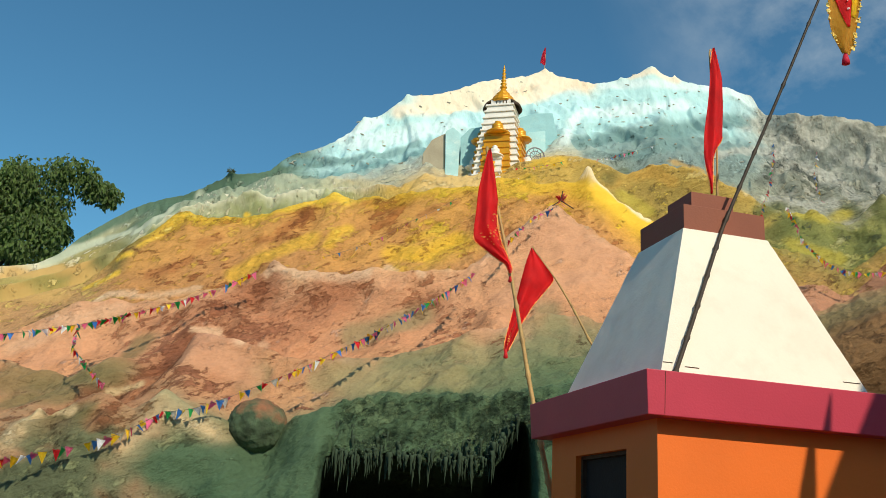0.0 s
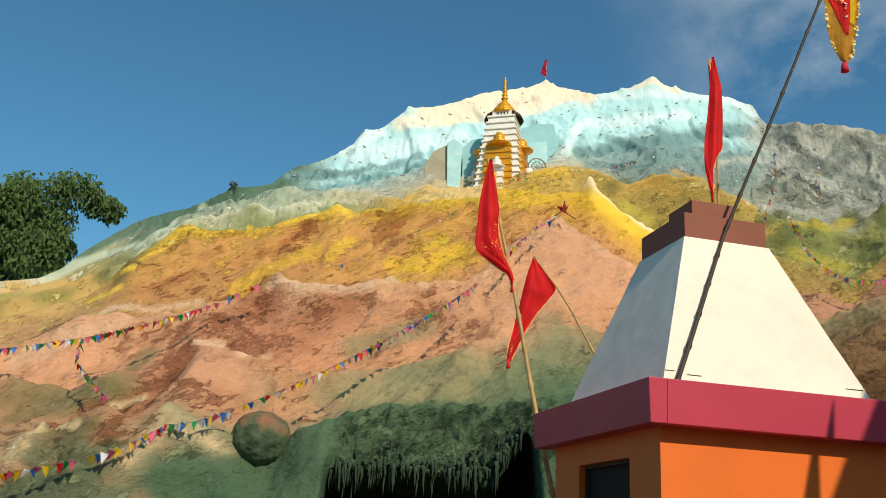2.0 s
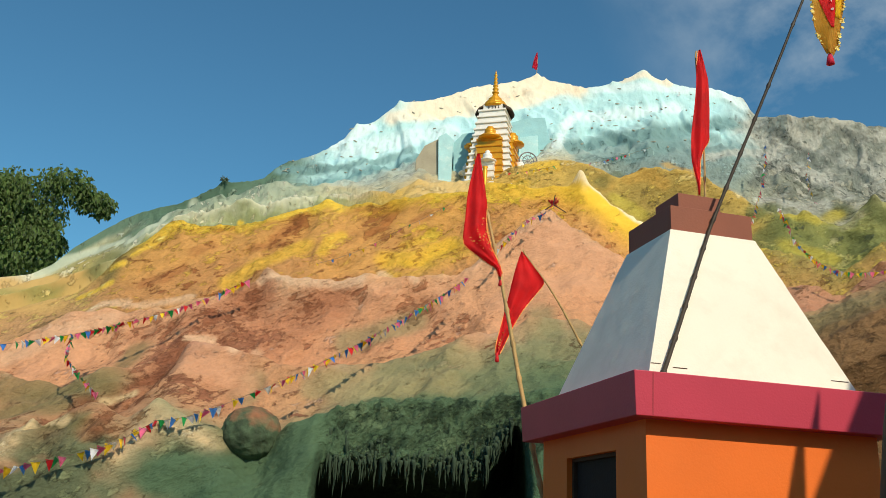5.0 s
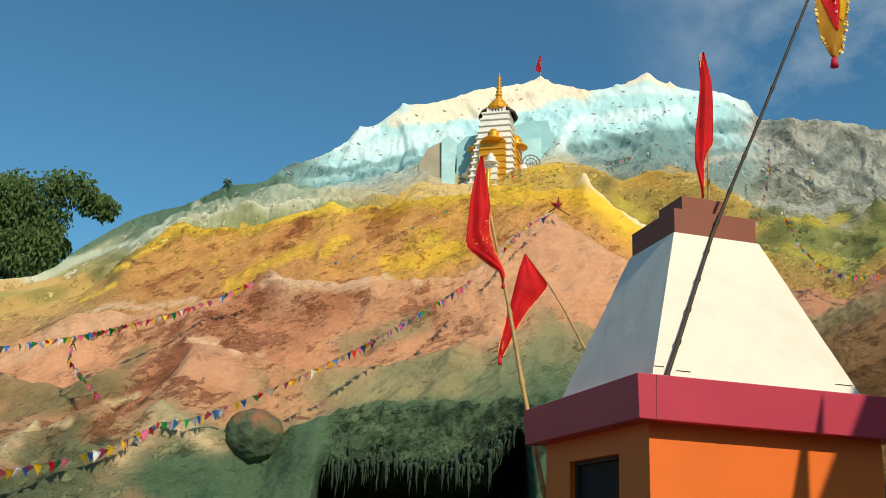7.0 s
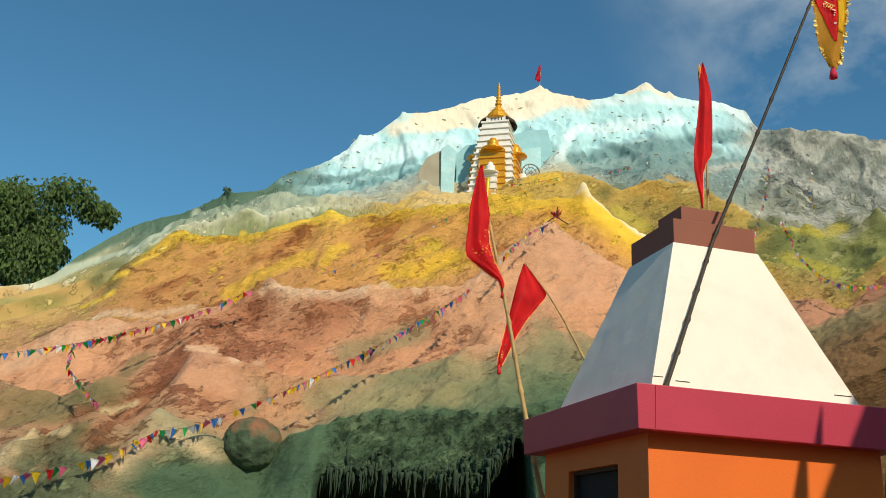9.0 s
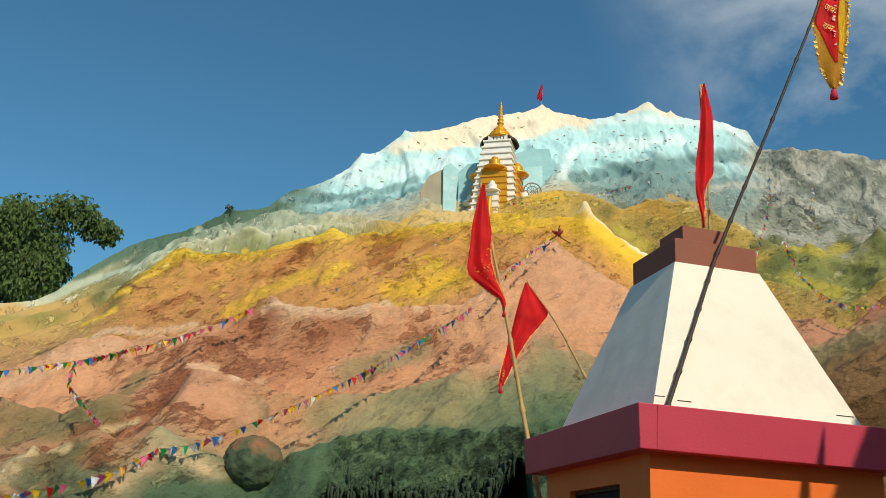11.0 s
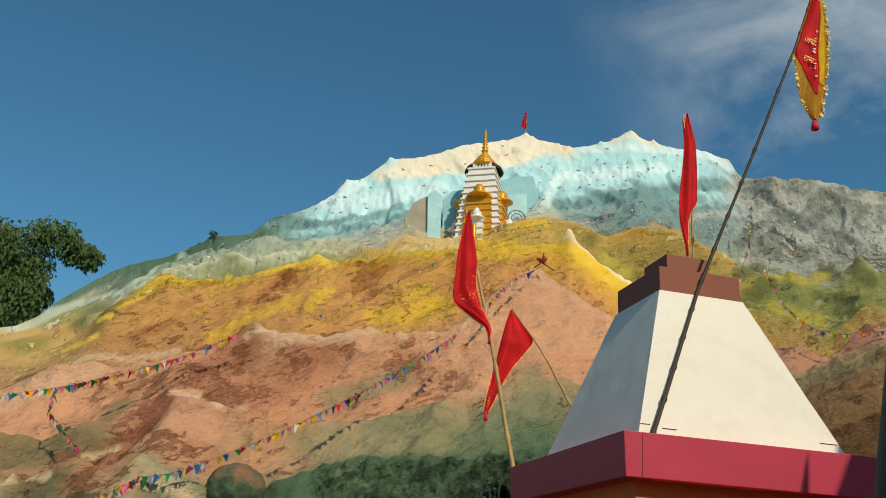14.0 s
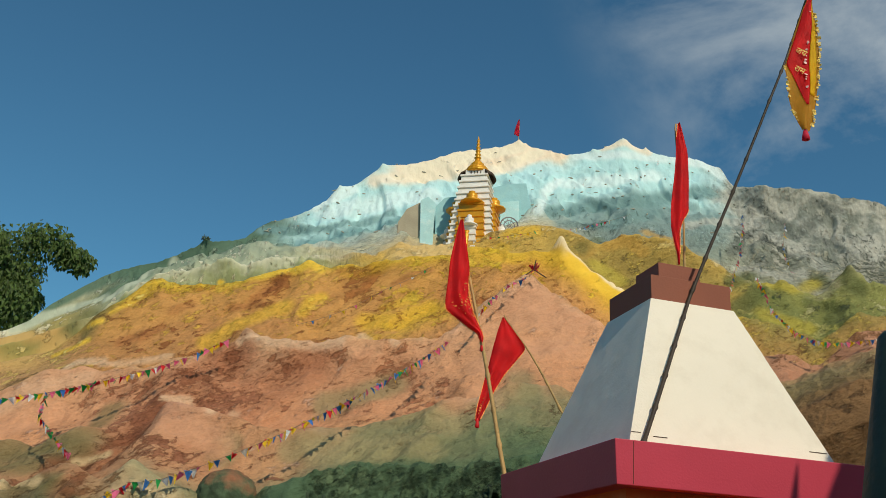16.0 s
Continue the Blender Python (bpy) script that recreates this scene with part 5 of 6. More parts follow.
def build_temple():
    ob = base("hilltop_temple", pose(0.97, 23.15, 9.5, 0, 0, -15), "small white and gold temple tower standing on the mountain", "temple")
    top = 3.25           # height of the tower under its eaves
    half = lambda z: 0.66 - 0.30 * (z / top) ** 1.7
    courses = 17
    h = top / courses
    for i in range(courses):
        z = i * h
        bm = bmesh.new()
        frustum(bm, half(z) - 0.015, half(z + h) - 0.015, z, z + h * 0.72, 0.004)
        frustum(bm, half(z + h) + 0.03, half(z + h) + 0.02, z + h * 0.72, z + h, 0.006)
        part("course", bm, temple_white, ob)
    # golden ribs up the middle of each face
    for k in range(4):
        bm = bmesh.new()
        stepped(bm, courses - 5, h, lambda z: 0.46 - 0.2 * z / top, lambda z: half(z + h) + 0.08, 0.14)
        rib = part("rib", bm, gold_paint, ob, "golden stepped rib")
        rib.matrix_local = pose(0, 0, 0, 0, 0, 90 * k)
        z = (courses - 5) * h
        bm = bmesh.new()
        r = half(z) + 0.02
        lathe(bm, [(0.1, -0.03), (0.31, 0.0), (0.325, 0.03), (0.28, 0.065), (0.17, 0.1), (0.135, 0.12), (0.155, 0.18), (0.15, 0.26), (0.08, 0.3), (0.09, 0.34), (0.03, 0.37)], 28, (0, -r, z), 14, 0.06)
        dome = part("parasol", bm, gold_paint, ob, "golden parasol dome", True)
        dome.matrix_local = pose(0, 0, 0, 0, 0, 90 * k)
        # white porch below, with its own parasol
        bm = bmesh.new()
        stepped(bm, 8, h, lambda z: 0.18, lambda z: half(z + h) + 0.20, 0.2)
        porch = part("porch", bm, temple_white, ob, "white stepped porch")
        porch.matrix_local = pose(0, 0, 0, 0, 0, 90 * k)
        bm = bmesh.new()
        lathe(bm, [(0.08, 0), (0.23, 0.02), (0.24, 0.05), (0.17, 0.09), (0.10, 0.11), (0.13, 0.17), (0.12, 0.23), (0.06, 0.26), (0.07, 0.31), (0.02, 0.35)], 28, (0, -half(8 * h) - 0.15, 8 * h), 14, 0.06)
        dome = part("parasol", bm, temple_white, ob, "white parasol dome", True)
        dome.matrix_local = pose(0, 0, 0, 0, 0, 90 * k)
        bm = bmesh.new()
        lathe(bm, [(0.05, 0.0), (0.07, 0.05), (0.04, 0.1), (0.07, 0.5), (0.05, 0.55), (0.08, 0.62)], 12, (0, -half(3 * h) - 0.33, 3.6 * h))
        pillar = part("pillar", bm, gold_paint, ob, "golden pillar", True)
        pillar.matrix_local = pose(0, 0, 0, 0, 0, 90 * k)
    # neck, dark eaves, lobed dome and ringed spire
    bm = bmesh.new()
    frustum(bm, 0.27, 0.27, top, top + 0.18, 0.01)
    part("neck", bm, temple_white, ob, "white neck")
    # curved boards flare out on every side but the front, where the neck's slots show
    for k in range(6):
        bm = bmesh.new()
        a0, sides = radians(-45 + 45 * k), 5
        rings = []
        for r, z in ((0.26, 0.19), (0.40, 0.17), (0.49, 0.10), (0.54, -0.01), (0.52, -0.015), (0.47, 0.07), (0.39, 0.13), (0.26, 0.15)):
            rings.append([bm.verts.new((r * math.cos(a0 + radians(45) * q / sides), r * math.sin(a0 + radians(45) * q / sides), top + z)) for q in range(sides + 1)])
        for p, q in zip(rings, rings[1:] + rings[:1]):
            for i in range(sides):
                bm.faces.new((p[i], p[i + 1], q[i + 1], q[i]))
        for end in (0, -1):
            bm.faces.new([ring[end] for ring in rings])
        bmesh.ops.recalc_face_normals(bm, faces=bm.faces[:])
        part("eaves_board", bm, dark_wood, ob, "dark flared eaves board", True)
    for x in (-0.11, -0.02, 0.07, 0.16):
        bm = bmesh.new()
        box(bm, x - 0.012, x + 0.012, -0.278, -0.265, top + 0.02, top + 0.13, 0.003)
        part("slot", bm, dark_wood, ob, "dark slot in the neck")
    bm = bmesh.new()
    z = top + 0.15
    lathe(bm, [(0.25, 0), (0.35, 0.0), (0.375, 0.04), (0.355, 0.08), (0.30, 0.10), (0.31, 0.14), (0.26, 0.21), (0.18, 0.26), (0.19, 0.30), (0.12, 0.37), (0.085, 0.42), (0.07, 0.47)], 48, (0, 0, z), 16, 0.07)
    part("dome", bm, gold_paint, ob, "golden lobed dome", True)
    bm = bmesh.new()
    prof, zz, r = [(0.05, 0.44)], 0.455, 0.10
    for i in range(6):
        prof += [(r * 0.5, zz), (r, zz + 0.045), (r, zz + 0.065), (r * 0.5, zz + 0.1)]
        zz, r = zz + 0.105, r * 0.86
    prof += [(0.03, zz), (0.004, zz + 0.12)]
    lathe(bm, prof, 20, (0, 0, z))
    part("spire", bm, gold_paint, ob, "golden ringed spire", True)


build_temple()


# ---------------------------------------------------------------- poles and flags
def build_pole(name, points, radii, mat, label, knots=True):
    """A bamboo cane: tapered, slightly crooked, with a swollen knot at each joint."""
    pts = [Vector(p) for p in points]
    line, rad, total = [], [], sum((q - p).length for p, q in zip(pts, pts[1:]))
    rnd, run = random.Random(len(name) + int(pts[0].x * 100)), 0.0
    for p, q in zip(pts, pts[1:]):
        n = max(2, int((q - p).length / 0.04))
        for i in range(n):
            s = (run + (q - p).length * i / n) / total
            r = radii[0] + (radii[1] - radii[0]) * s
            phase = (s * total / 0.36) % 1.0
            bump = 1.45 if knots and phase < 0.11 else 1.0
            wob = 0.012 * math.sin(s * 9 + pts[0].x)
            line.append(p.lerp(q, i / n) + Vector((wob, 0, wob * 0.3)))
            rad.append(r * bump)
        run += (q - p).length
    line.append(pts[-1])
    rad.append(radii[1])
    bm = bmesh.new()
    tube(bm, line, rad, 10)
    ob = thing(name, bm, mat, label, "pole", "flag poles", smooth=True)
    return ob


def cloth_sheet(rows, y, fold, nu=16, nv=44):
    """Cloth hung between two edges, given as pairs of (x, z) from its head to its foot; fold(u, v) pushes it back and forth."""
    r = np.array(rows, float).reshape(len(rows), 4)
    at = np.linspace(0, 1, nv + 1)
    e = np.stack([np.interp(at, np.linspace(0, 1, len(r)), r[:, k]) for k in range(4)], 1)
    for k in range(2):
        e[1:-1] = 0.25 * e[:-2] + 0.5 * e[1:-1] + 0.25 * e[2:]
    bm = bmesh.new()
    grid = [[bm.verts.new((e[j, 0] + (e[j, 2] - e[j, 0]) * i / nu, y + fold(i / nu, at[j]), e[j, 1] + (e[j, 3] - e[j, 1]) * i / nu)) for i in range(nu + 1)] for j in range(nv + 1)]
    for j in range(nv):
        for i in range(nu):
            bm.faces.new((grid[j][i], grid[j + 1][i], grid[j + 1][i + 1], grid[j][i + 1]))
    return bm, [[v.co.copy() for v in row] for row in grid]


def creases(amp, phase, across=7.0):
    """Soft vertical folds that deepen towards the free end, with small wrinkles."""
    return lambda u, v: amp * min(1, 0.25 + 1.6 * v) * (math.sin(across * u + 2.5 * v + phase) + 0.4 * math.sin(2.3 * across * u - 6 * v + 2 * phase) + 0.35 * math.sin(11 * v + 3 * u + phase)) + 0.004 * math.sin(31 * v + 13 * u) * math.sin(17 * u - 9 * v + phase)


def build_trim(edge, width, parent, seed=3):
    """A strip of tinsel along an edge, uneven in width."""
    rnd, bm, prev = random.Random(seed), bmesh.new(), None
    for k, p in enumerate(edge):
        d = (edge[min(k + 1, len(edge) - 1)] - edge[max(k - 1, 0)]).normalized()
        out = d.cross(Vector((0, 1, 0.2))).normalized() * width * rnd.uniform(0.35, 1.5)
        back = Vector((0, 0.006, 0))
        ring = [bm.verts.new(p + q) for q in (out + back, -out + back, -out - back, out - back)]
        if prev:
            for q in range(4):
                bm.faces.new((prev[q], prev[(q + 1) % 4], ring[(q + 1) % 4], ring[q]))
        prev = ring
    part("trim", bm, orange_tinsel, parent, "gold tinsel edging")


def build_flag(name, rows, y, fold, mat, label, trims=(), width=0.008, tail=True):
    """trims: (edge 0 or -1, from, to) along the head-to-foot length."""
    bm, grid = cloth_sheet(rows, y, fold)
    bmesh.ops.solidify(bm, geom=bm.faces[:], thickness=0.003)
    ob = thing(name, bm, mat, label, "flag", "temple flags", smooth=True)
    n = len(grid) - 1
    for side, a, b in trims:
        build_trim([row[side] for row in grid[int(a * n):int(b * n) + 1]], width, ob)
    if tail:
        bm = bmesh.new()
        foot = (grid[-1][0] + grid[-1][-1]) / 2
        lathe(bm, [(0.004, 0.03), (0.014, 0.0), (0.02, -0.03), (0.026, -0.07), (0.008, -0.08)], 10, tuple(foot))
        part("tassel", bm, mat, ob, smooth=True)
    return ob


build_pole("bamboo_pole", [(1.36, 8.9, 0), (0.94, 9.05, 2.06), (0.7, 9.2, 3.16), (0.33, 9.4, 5.01), (0.2, 9.4, 5.68)], (0.034, 0.013), pale_bamboo, "pale bamboo pole leaning behind the orange shrine")
pole_flag = build_flag("temple_flag", [
    ((0.21, 5.60), (0.24, 5.60)), ((0.17, 5.41), (0.27, 5.42)), ((0.12, 5.12), (0.32, 5.13)), ((0.11, 4.89), (0.34, 5.00)), ((0.09, 4.67), (0.33, 4.89)),
    ((0.10, 4.56), (0.34, 4.75)), ((0.22, 4.48), (0.39, 4.56)), ((0.37, 4.37), (0.46, 4.42)), ((0.45, 4.32), (0.51, 4.32)), ((0.48, 4.23), (0.52, 4.19))],
    9.28, creases(0.035, 0.5, 5.0), red_cloth, "red triangular flag with gold tinsel edge on bamboo pole", ((0, 0.52, 1.0), (-1, 0.34, 0.95)), 0.006)


def build_tinsel(flag, corner0, corner1, corner2, count, seed):
    """Flecks of tinsel sewn on a flag."""
    rnd = random.Random(seed)
    c = [Vector(q) for q in (corner0, corner1, corner2)]
    for k in range(count):
        u, v = sorted((rnd.random(), rnd.random()))
        p = c[0] * u + c[1] * (v - u) + c[2] * (1 - v)
        bm = bmesh.new()
        rx, rz, turn = rnd.uniform(0.006, 0.022), rnd.uniform(0.004, 0.010), rnd.uniform(-1.2, 0.4)
        rim = []
        for j in range(9):
            ang = 2 * math.pi * j / 9
            x, z = rx * rnd.uniform(0.5, 1.2) * math.cos(ang), rz * rnd.uniform(0.5, 1.2) * math.sin(ang)
            rim.append(bm.verts.new((x * math.cos(turn) - z * math.sin(turn), rnd.uniform(-0.004, 0.004), x * math.sin(turn) + z * math.cos(turn))))
        bm.faces.new(rim)
        bmesh.ops.solidify(bm, geom=bm.faces[:], thickness=0.002)
        part("tinsel", bm, orange_tinsel, flag).matrix_local = Matrix.Translation(p)


build_tinsel(pole_flag, (0.14, 9.225, 4.62), (0.31, 9.225, 4.88), (0.42, 9.225, 4.42), 30, 4)
build_pole("bamboo_stick", [(1.85, 9.12, 2.8), (1.38, 9.6, 3.62), (1.03, 10.0, 4.4), (0.79, 10.1, 4.79)], (0.016, 0.009), pale_bamboo, "thin bamboo stick leaning out behind the shrine roof")
stick_flag = build_flag("temple_flag", [
    ((0.76, 4.73), (0.77, 4.73)), ((0.71, 4.57), (0.90, 4.57)), ((0.66, 4.36), (1.04, 4.38)), ((0.62, 4.16), (0.91, 4.21)), ((0.58, 4.00), (0.79, 4.05)),
    ((0.54, 3.82), (0.68, 3.85)), ((0.50, 3.65), (0.60, 3.66)), ((0.49, 3.53), (0.54, 3.53))],
    9.98, creases(0.035, 2.0, 6.0), red_cloth, "red pennant with gold tinsel tip on a thin bamboo stick", ((-1, 0.30, 0.98), (0, 0.6, 0.98)), 0.004)
build_tinsel(stick_flag, (0.51, 9.935, 3.55), (0.58, 9.935, 3.8), (0.55, 9.935, 3.7), 10, 7)
build_pole("bamboo_stick", [(2.42, 8.48, 4.0), (2.44, 8.5, 4.89), (2.43, 8.5, 5.43), (2.41, 8.5, 6.5)], (0.013, 0.008), pale_bamboo, "thin upright stick behind the brown shrine cap")
build_flag("temple_flag", [
    ((2.41, 6.47), (2.43, 6.48)), ((2.39, 6.32), (2.47, 6.29)), ((2.38, 6.12), (2.50, 6.13)), ((2.35, 5.83), (2.50, 5.84)), ((2.31, 5.58), (2.49, 5.59)),
    ((2.30, 5.40), (2.48, 5.46)), ((2.30, 5.27), (2.42, 5.37)), ((2.31, 5.15), (2.39, 5.26)), ((2.34, 5.00), (2.39, 5.09)), ((2.35, 4.88), (2.38, 4.90))],
    8.43, creases(0.028, 1.0, 5.0), red_cloth, "limp red flag hanging from a thin upright stick", ((-1, 0.54, 0.95), (0, 0.75, 1.0), (0, 0.02, 0.12)), 0.0035, False)
build_pole("bamboo_pole", [(1.57, 6.84, 2.82), (1.596, 6.868, 2.877), (2.216, 7.59, 4.27), (2.62, 7.64, 5.22), (3.043, 7.62, 6.272), (3.276, 7.65, 6.81), (3.70, 7.75, 7.88)], (0.018, 0.010), bamboo_mat, "dark bamboo pole leaning against the white roof")


def build_banner():
    """Red pennant with a broad golden border, sequins and writing; it hangs from the pole in two halves either side of a crease."""
    rows = [((3.61, 7.65), (3.62, 7.65)), ((3.51, 7.43), (3.61, 7.44)), ((3.42, 7.19), (3.63, 7.20)), ((3.33, 6.96), (3.62, 6.97)), ((3.25, 6.75), (3.61, 6.77)),
            ((3.28, 6.57), (3.58, 6.56)), ((3.28, 6.35), (3.54, 6.34)), ((3.32, 6.19), (3.50, 6.15)), ((3.38, 6.04), (3.44, 6.02))]
    crease = lambda u, v: -0.05 * min(1, 4 * v) * max(0, 1 - abs(u - 0.64) / (0.64 if u < 0.64 else 0.36)) * (1 - 0.4 * v) + 0.012 * math.sin(9 * v + 7 * u)
    bm, grid = cloth_sheet(rows, 7.66, crease, 28, 56)
    bmesh.ops.solidify(bm, geom=bm.faces[:], thickness=0.003)
    ob = thing("temple_banner", bm, gold_cloth, "red temple banner with golden border, sequins and writing", "flag", "temple flags", smooth=True)
    nv, nu = len(grid) - 1, len(grid[0]) - 1
    # the red field narrows to a point above the golden foot
    bm = bmesh.new()
    front, prev = Vector((0, -0.007, 0)), None
    for j in range(1, int(0.82 * nv)):
        v = j / nv
        left, ring = 0.07 + 0.56 * max(0, (v - 0.50) / 0.32) ** 1.2, []
        for k in range(13):
            at = (left + (0.67 - left) * k / 12) * nu
            i = min(int(at), nu - 1)
            ring.append(bm.verts.new(grid[j][i].lerp(grid[j][i + 1], at - i) + front))
        if prev:
            for k in range(12):
                bm.faces.new((prev[k], ring[k], ring[k + 1], prev[k + 1]))
        prev = ring
    bmesh.ops.solidify(bm, geom=bm.faces[:], thickness=0.002)
    field = part("field", bm, red_cloth, ob, "red cloth field", True)
    # golden band between field and sequins; sunlight is put into its brighter colour
    bm = bmesh.new()
    vs = {(j, i): bm.verts.new(grid[j][i] + front) for j in range(int(0.12 * nv), int(0.74 * nv)) for i in range(int(0.69 * nu), int(0.90 * nu) + 1)}
    for (j, i) in list(vs):
        if (j + 1, i + 1) in vs:
            bm.faces.new((vs[j, i], vs[j + 1, i], vs[j + 1, i + 1], vs[j, i + 1]))
    bmesh.ops.solidify(bm, geom=bm.faces[:], thickness=0.002)
    part("stripe", bm, sunlit_gold, ob, "golden band with sunlight put into its brighter colour", True)
    rnd = random.Random(5)
    for side, count, a, b in ((nu, 78, 0.16, 0.96), (0, 26, 0.5, 0.97), (int(0.60 * nu), 14, 0.05, 0.7)):
        for k in range(count):
            j = a + (b - a) * rnd.random()
            spread = 0.022 if side == nu else 0.010
            p = grid[int(j * nv)][side] + Vector((rnd.uniform(-spread, spread * 0.5), -0.014, rnd.uniform(-0.02, 0.02)))
            bm = bmesh.new()
            size = rnd.uniform(0.008, 0.019)
            lathe(bm, [(size * 0.85, -0.002), (size, 0), (size * 0.85, 0.002)], 7)
            q = part("sequin", bm, gold_trim if side != int(0.60 * nu) else pale_sequin, ob)
            q.matrix_local = Matrix.Translation(p) @ pose(0, 0, 0, 90 + rnd.uniform(-40, 40), 0, rnd.uniform(-50, 50))
    for text, u, v, size in (("\u091c\u092f", 0.42, 0.44, 0.085), ("\u0930\u093e\u092e", 0.42, 0.56, 0.085)):
        cu = bpy.data.curves.new("writing", "FONT")
        cu.body, cu.size, cu.extrude, cu.align_x, cu.align_y = text, size, 0.002, "CENTER", "CENTER"
        tmp = bpy.data.objects.new("writing", cu)
        me = bpy.data.meshes.new_from_object(tmp)
        bpy.data.objects.remove(tmp)
        me.materials.append(gold_trim)
        w = new("writing", me)
        w.parent = field
        w["label"] = "gold lettering"
        w.matrix_local = Matrix.Translation(grid[int(v * nv)][int(u * nu)] + Vector((0.0, -0.03, 0))) @ pose(0, 0, 0, 90, 38, -22)
    bm = bmesh.new()
    lathe(bm, [(0.008, 0.03), (0.022, 0.0), (0.032, -0.04), (0.038, -0.085), (0.015, -0.095)], 12, (3.405, 7.66, 6.02))
    part("tassel", bm, pink_cloth, ob, "crimson tassel", True)
    return ob


sunlit_gold = cloth_material("sunlit gold cloth", lin(255, 228, 40), 0.4)
pale_sequin = material("silver pink sequin", lin(250, 206, 200), 0.4, 0.0, 0.2, 40, 0.2, 200)
gold_cloth = cloth_material("golden yellow cloth", lin(234, 184, 62), 0.4)
build_banner()
# summit flag
build_pole("flag_stick", [(2.45, 26.95, 15.8), (2.45, 26.95, 16.85)], (0.012, 0.008), pale_bamboo, "thin stick on the summit", False)
build_flag("summit_flag", [((2.42, 16.83), (2.46, 16.85)), ((2.36, 16.65), (2.47, 16.65)), ((2.30, 16.4), (2.47, 16.4)), ((2.29, 16.26), (2.45, 16.22))], 26.92,
           creases(0.03, 0.4), pink_cloth, "small crimson flag on the cream summit", (), 0.004, False)


# ---------------------------------------------------------------- bunting
def flag_mesh(colour):
    bm = bmesh.new()
    cols = 4
    pts = []
    for i in range(cols + 1):
        t = i / cols
        pts.append([bm.verts.new((x * (1 - t) * 0.075, 0.015 * math.sin(2.2 * t + x), -0.20 * t)) for x in (-1, 0, 1)] if i < cols else [bm.verts.new((0, 0.02, -0.20))])
    for p, q in zip(pts, pts[1:]):
        if len(q) == 3:
            for k in range(2):
                bm.faces.new((p[k], p[k + 1], q[k + 1], q[k]))
        else:
            for k in range(2):
                bm.faces.new((p[k], p[k + 1], q[0]))
    bmesh.ops.solidify(bm, geom=bm.faces[:], thickness=0.002)
    return mesh_of("pennant", bm, bunting_cloth[colour], True)


PENNANTS = {c: flag_mesh(c) for c in bunting_cloth}


def build_bunting(points, gap=0.2, sag=0.03, size=1.0, seed=1, hang=True):
    """A cord with small triangular pennants of mixed colours."""
    pts = [Vector(p) for p in points]
    line = []
    for k, (p, q) in enumerate(zip(pts, pts[1:])):
        n = max(3, int((q - p).length / 0.15))
        for i in range(n):
            s = i / n
            line.append(p.lerp(q, s) - Vector((0, 0, sag * (q - p).length * 4 * s * (1 - s))))
    line.append(pts[-1])
    bm = bmesh.new()
    tube(bm, line, 0.0035, 5)
    ob = thing("bunting", bm, string_mat, "string of small multicoloured triangular pennants over the mountain", "bunting", "bunting strings")
    rnd = random.Random(seed)
    names, d, nxt, last = list(PENNANTS), 0.0, 0.05, None
    for p, q in zip(line, line[1:]):
        seg = (q - p).length
        while nxt < d + seg:
            pos = p.lerp(q, (nxt - d) / seg)
            c = rnd.choice([n for n in names + ['yellow', 'pink'] if n != last])
            last = c
            f = new("pennant", PENNANTS[c])
            f.parent = ob
            yaw = math.degrees(math.atan2((q - p).y, (q - p).x)) + rnd.uniform(-60, 60)
            k = size * rnd.uniform(0.85, 1.15)
            f.matrix_local = Matrix.Translation(pos) @ pose(0, 0, 0, rnd.uniform(-45, 45), rnd.uniform(-30, 30), yaw) @ Matrix.Diagonal((k, k, k, 1))
            nxt += gap * rnd.uniform(0.8, 1.5) * (2.2 if rnd.random() < 0.06 else 1)
        d += seg
    return ob


build_bunting([(-6.13, 12.2, 2.14), (-5.38, 12.4, 2.33), (-4.52, 12.6, 2.61), (-4.07, 13.0, 2.98)], 0.07, 0.02, 0.74, 1)
build_bunting([(-4.07, 13.0, 3.0), (-3.59, 12.9, 3.06), (-2.83, 13.3, 3.47), (-1.78, 14.2, 4.24), (-0.42, 15.4, 5.42), (0.27, 16.6, 6.26)], 0.062, 0.015, 0.68, 2)
build_bunting([(-7.95, 15.0, 4.28), (-6.76, 15.2, 4.51), (-5.75, 15.8, 4.94), (-4.5, 16.6, 5.66), (-3.79, 17.0, 6.2)], 0.066, 0.02, 0.7, 3)
build_bunting([(-6.29, 15.2, 4.6), (-6.13, 14.7, 4.13), (-5.77, 14.4, 3.81), (-5.32, 14.1, 3.48)], 0.07, 0.0, 0.62, 4)
build_bunting([(2.05, 18.0, 8.24), (1.43, 17.4, 7.7), (1.08, 17.0, 7.26), (0.81, 16.8, 6.86)], 0.1, 0.02, 0.6, 5)
build_bunting([(-2.78, 17.9, 6.77), (-1.95, 18.3, 7.22), (-1.07, 18.8, 7.94), (-0.13, 19.6, 8.8)], 0.3, 0.02, 0.5, 6)
build_bunting([(6.89, 18.6, 8.64), (6.78, 18.0, 8.08), (6.81, 17.6, 7.52), (7.02, 17.3, 7.09), (7.34, 17.2, 6.87), (7.73, 17.1, 6.80), (8.26, 17.0, 6.85), (9.16, 16.9, 7.00)], 0.065, 0.01, 0.6, 7)
build_bunting([(8.13, 22.6, 11.9), (7.76, 21.9, 10.62), (7.14, 21.1, 9.25), (6.57, 20.3, 8.26)], 0.1, 0.0, 0.6, 8)
build_bunting([(9.25, 22.6, 11.75), (8.84, 21.9, 10.66), (8.8, 21.4, 9.84)], 0.1, 0.0, 0.55, 9)
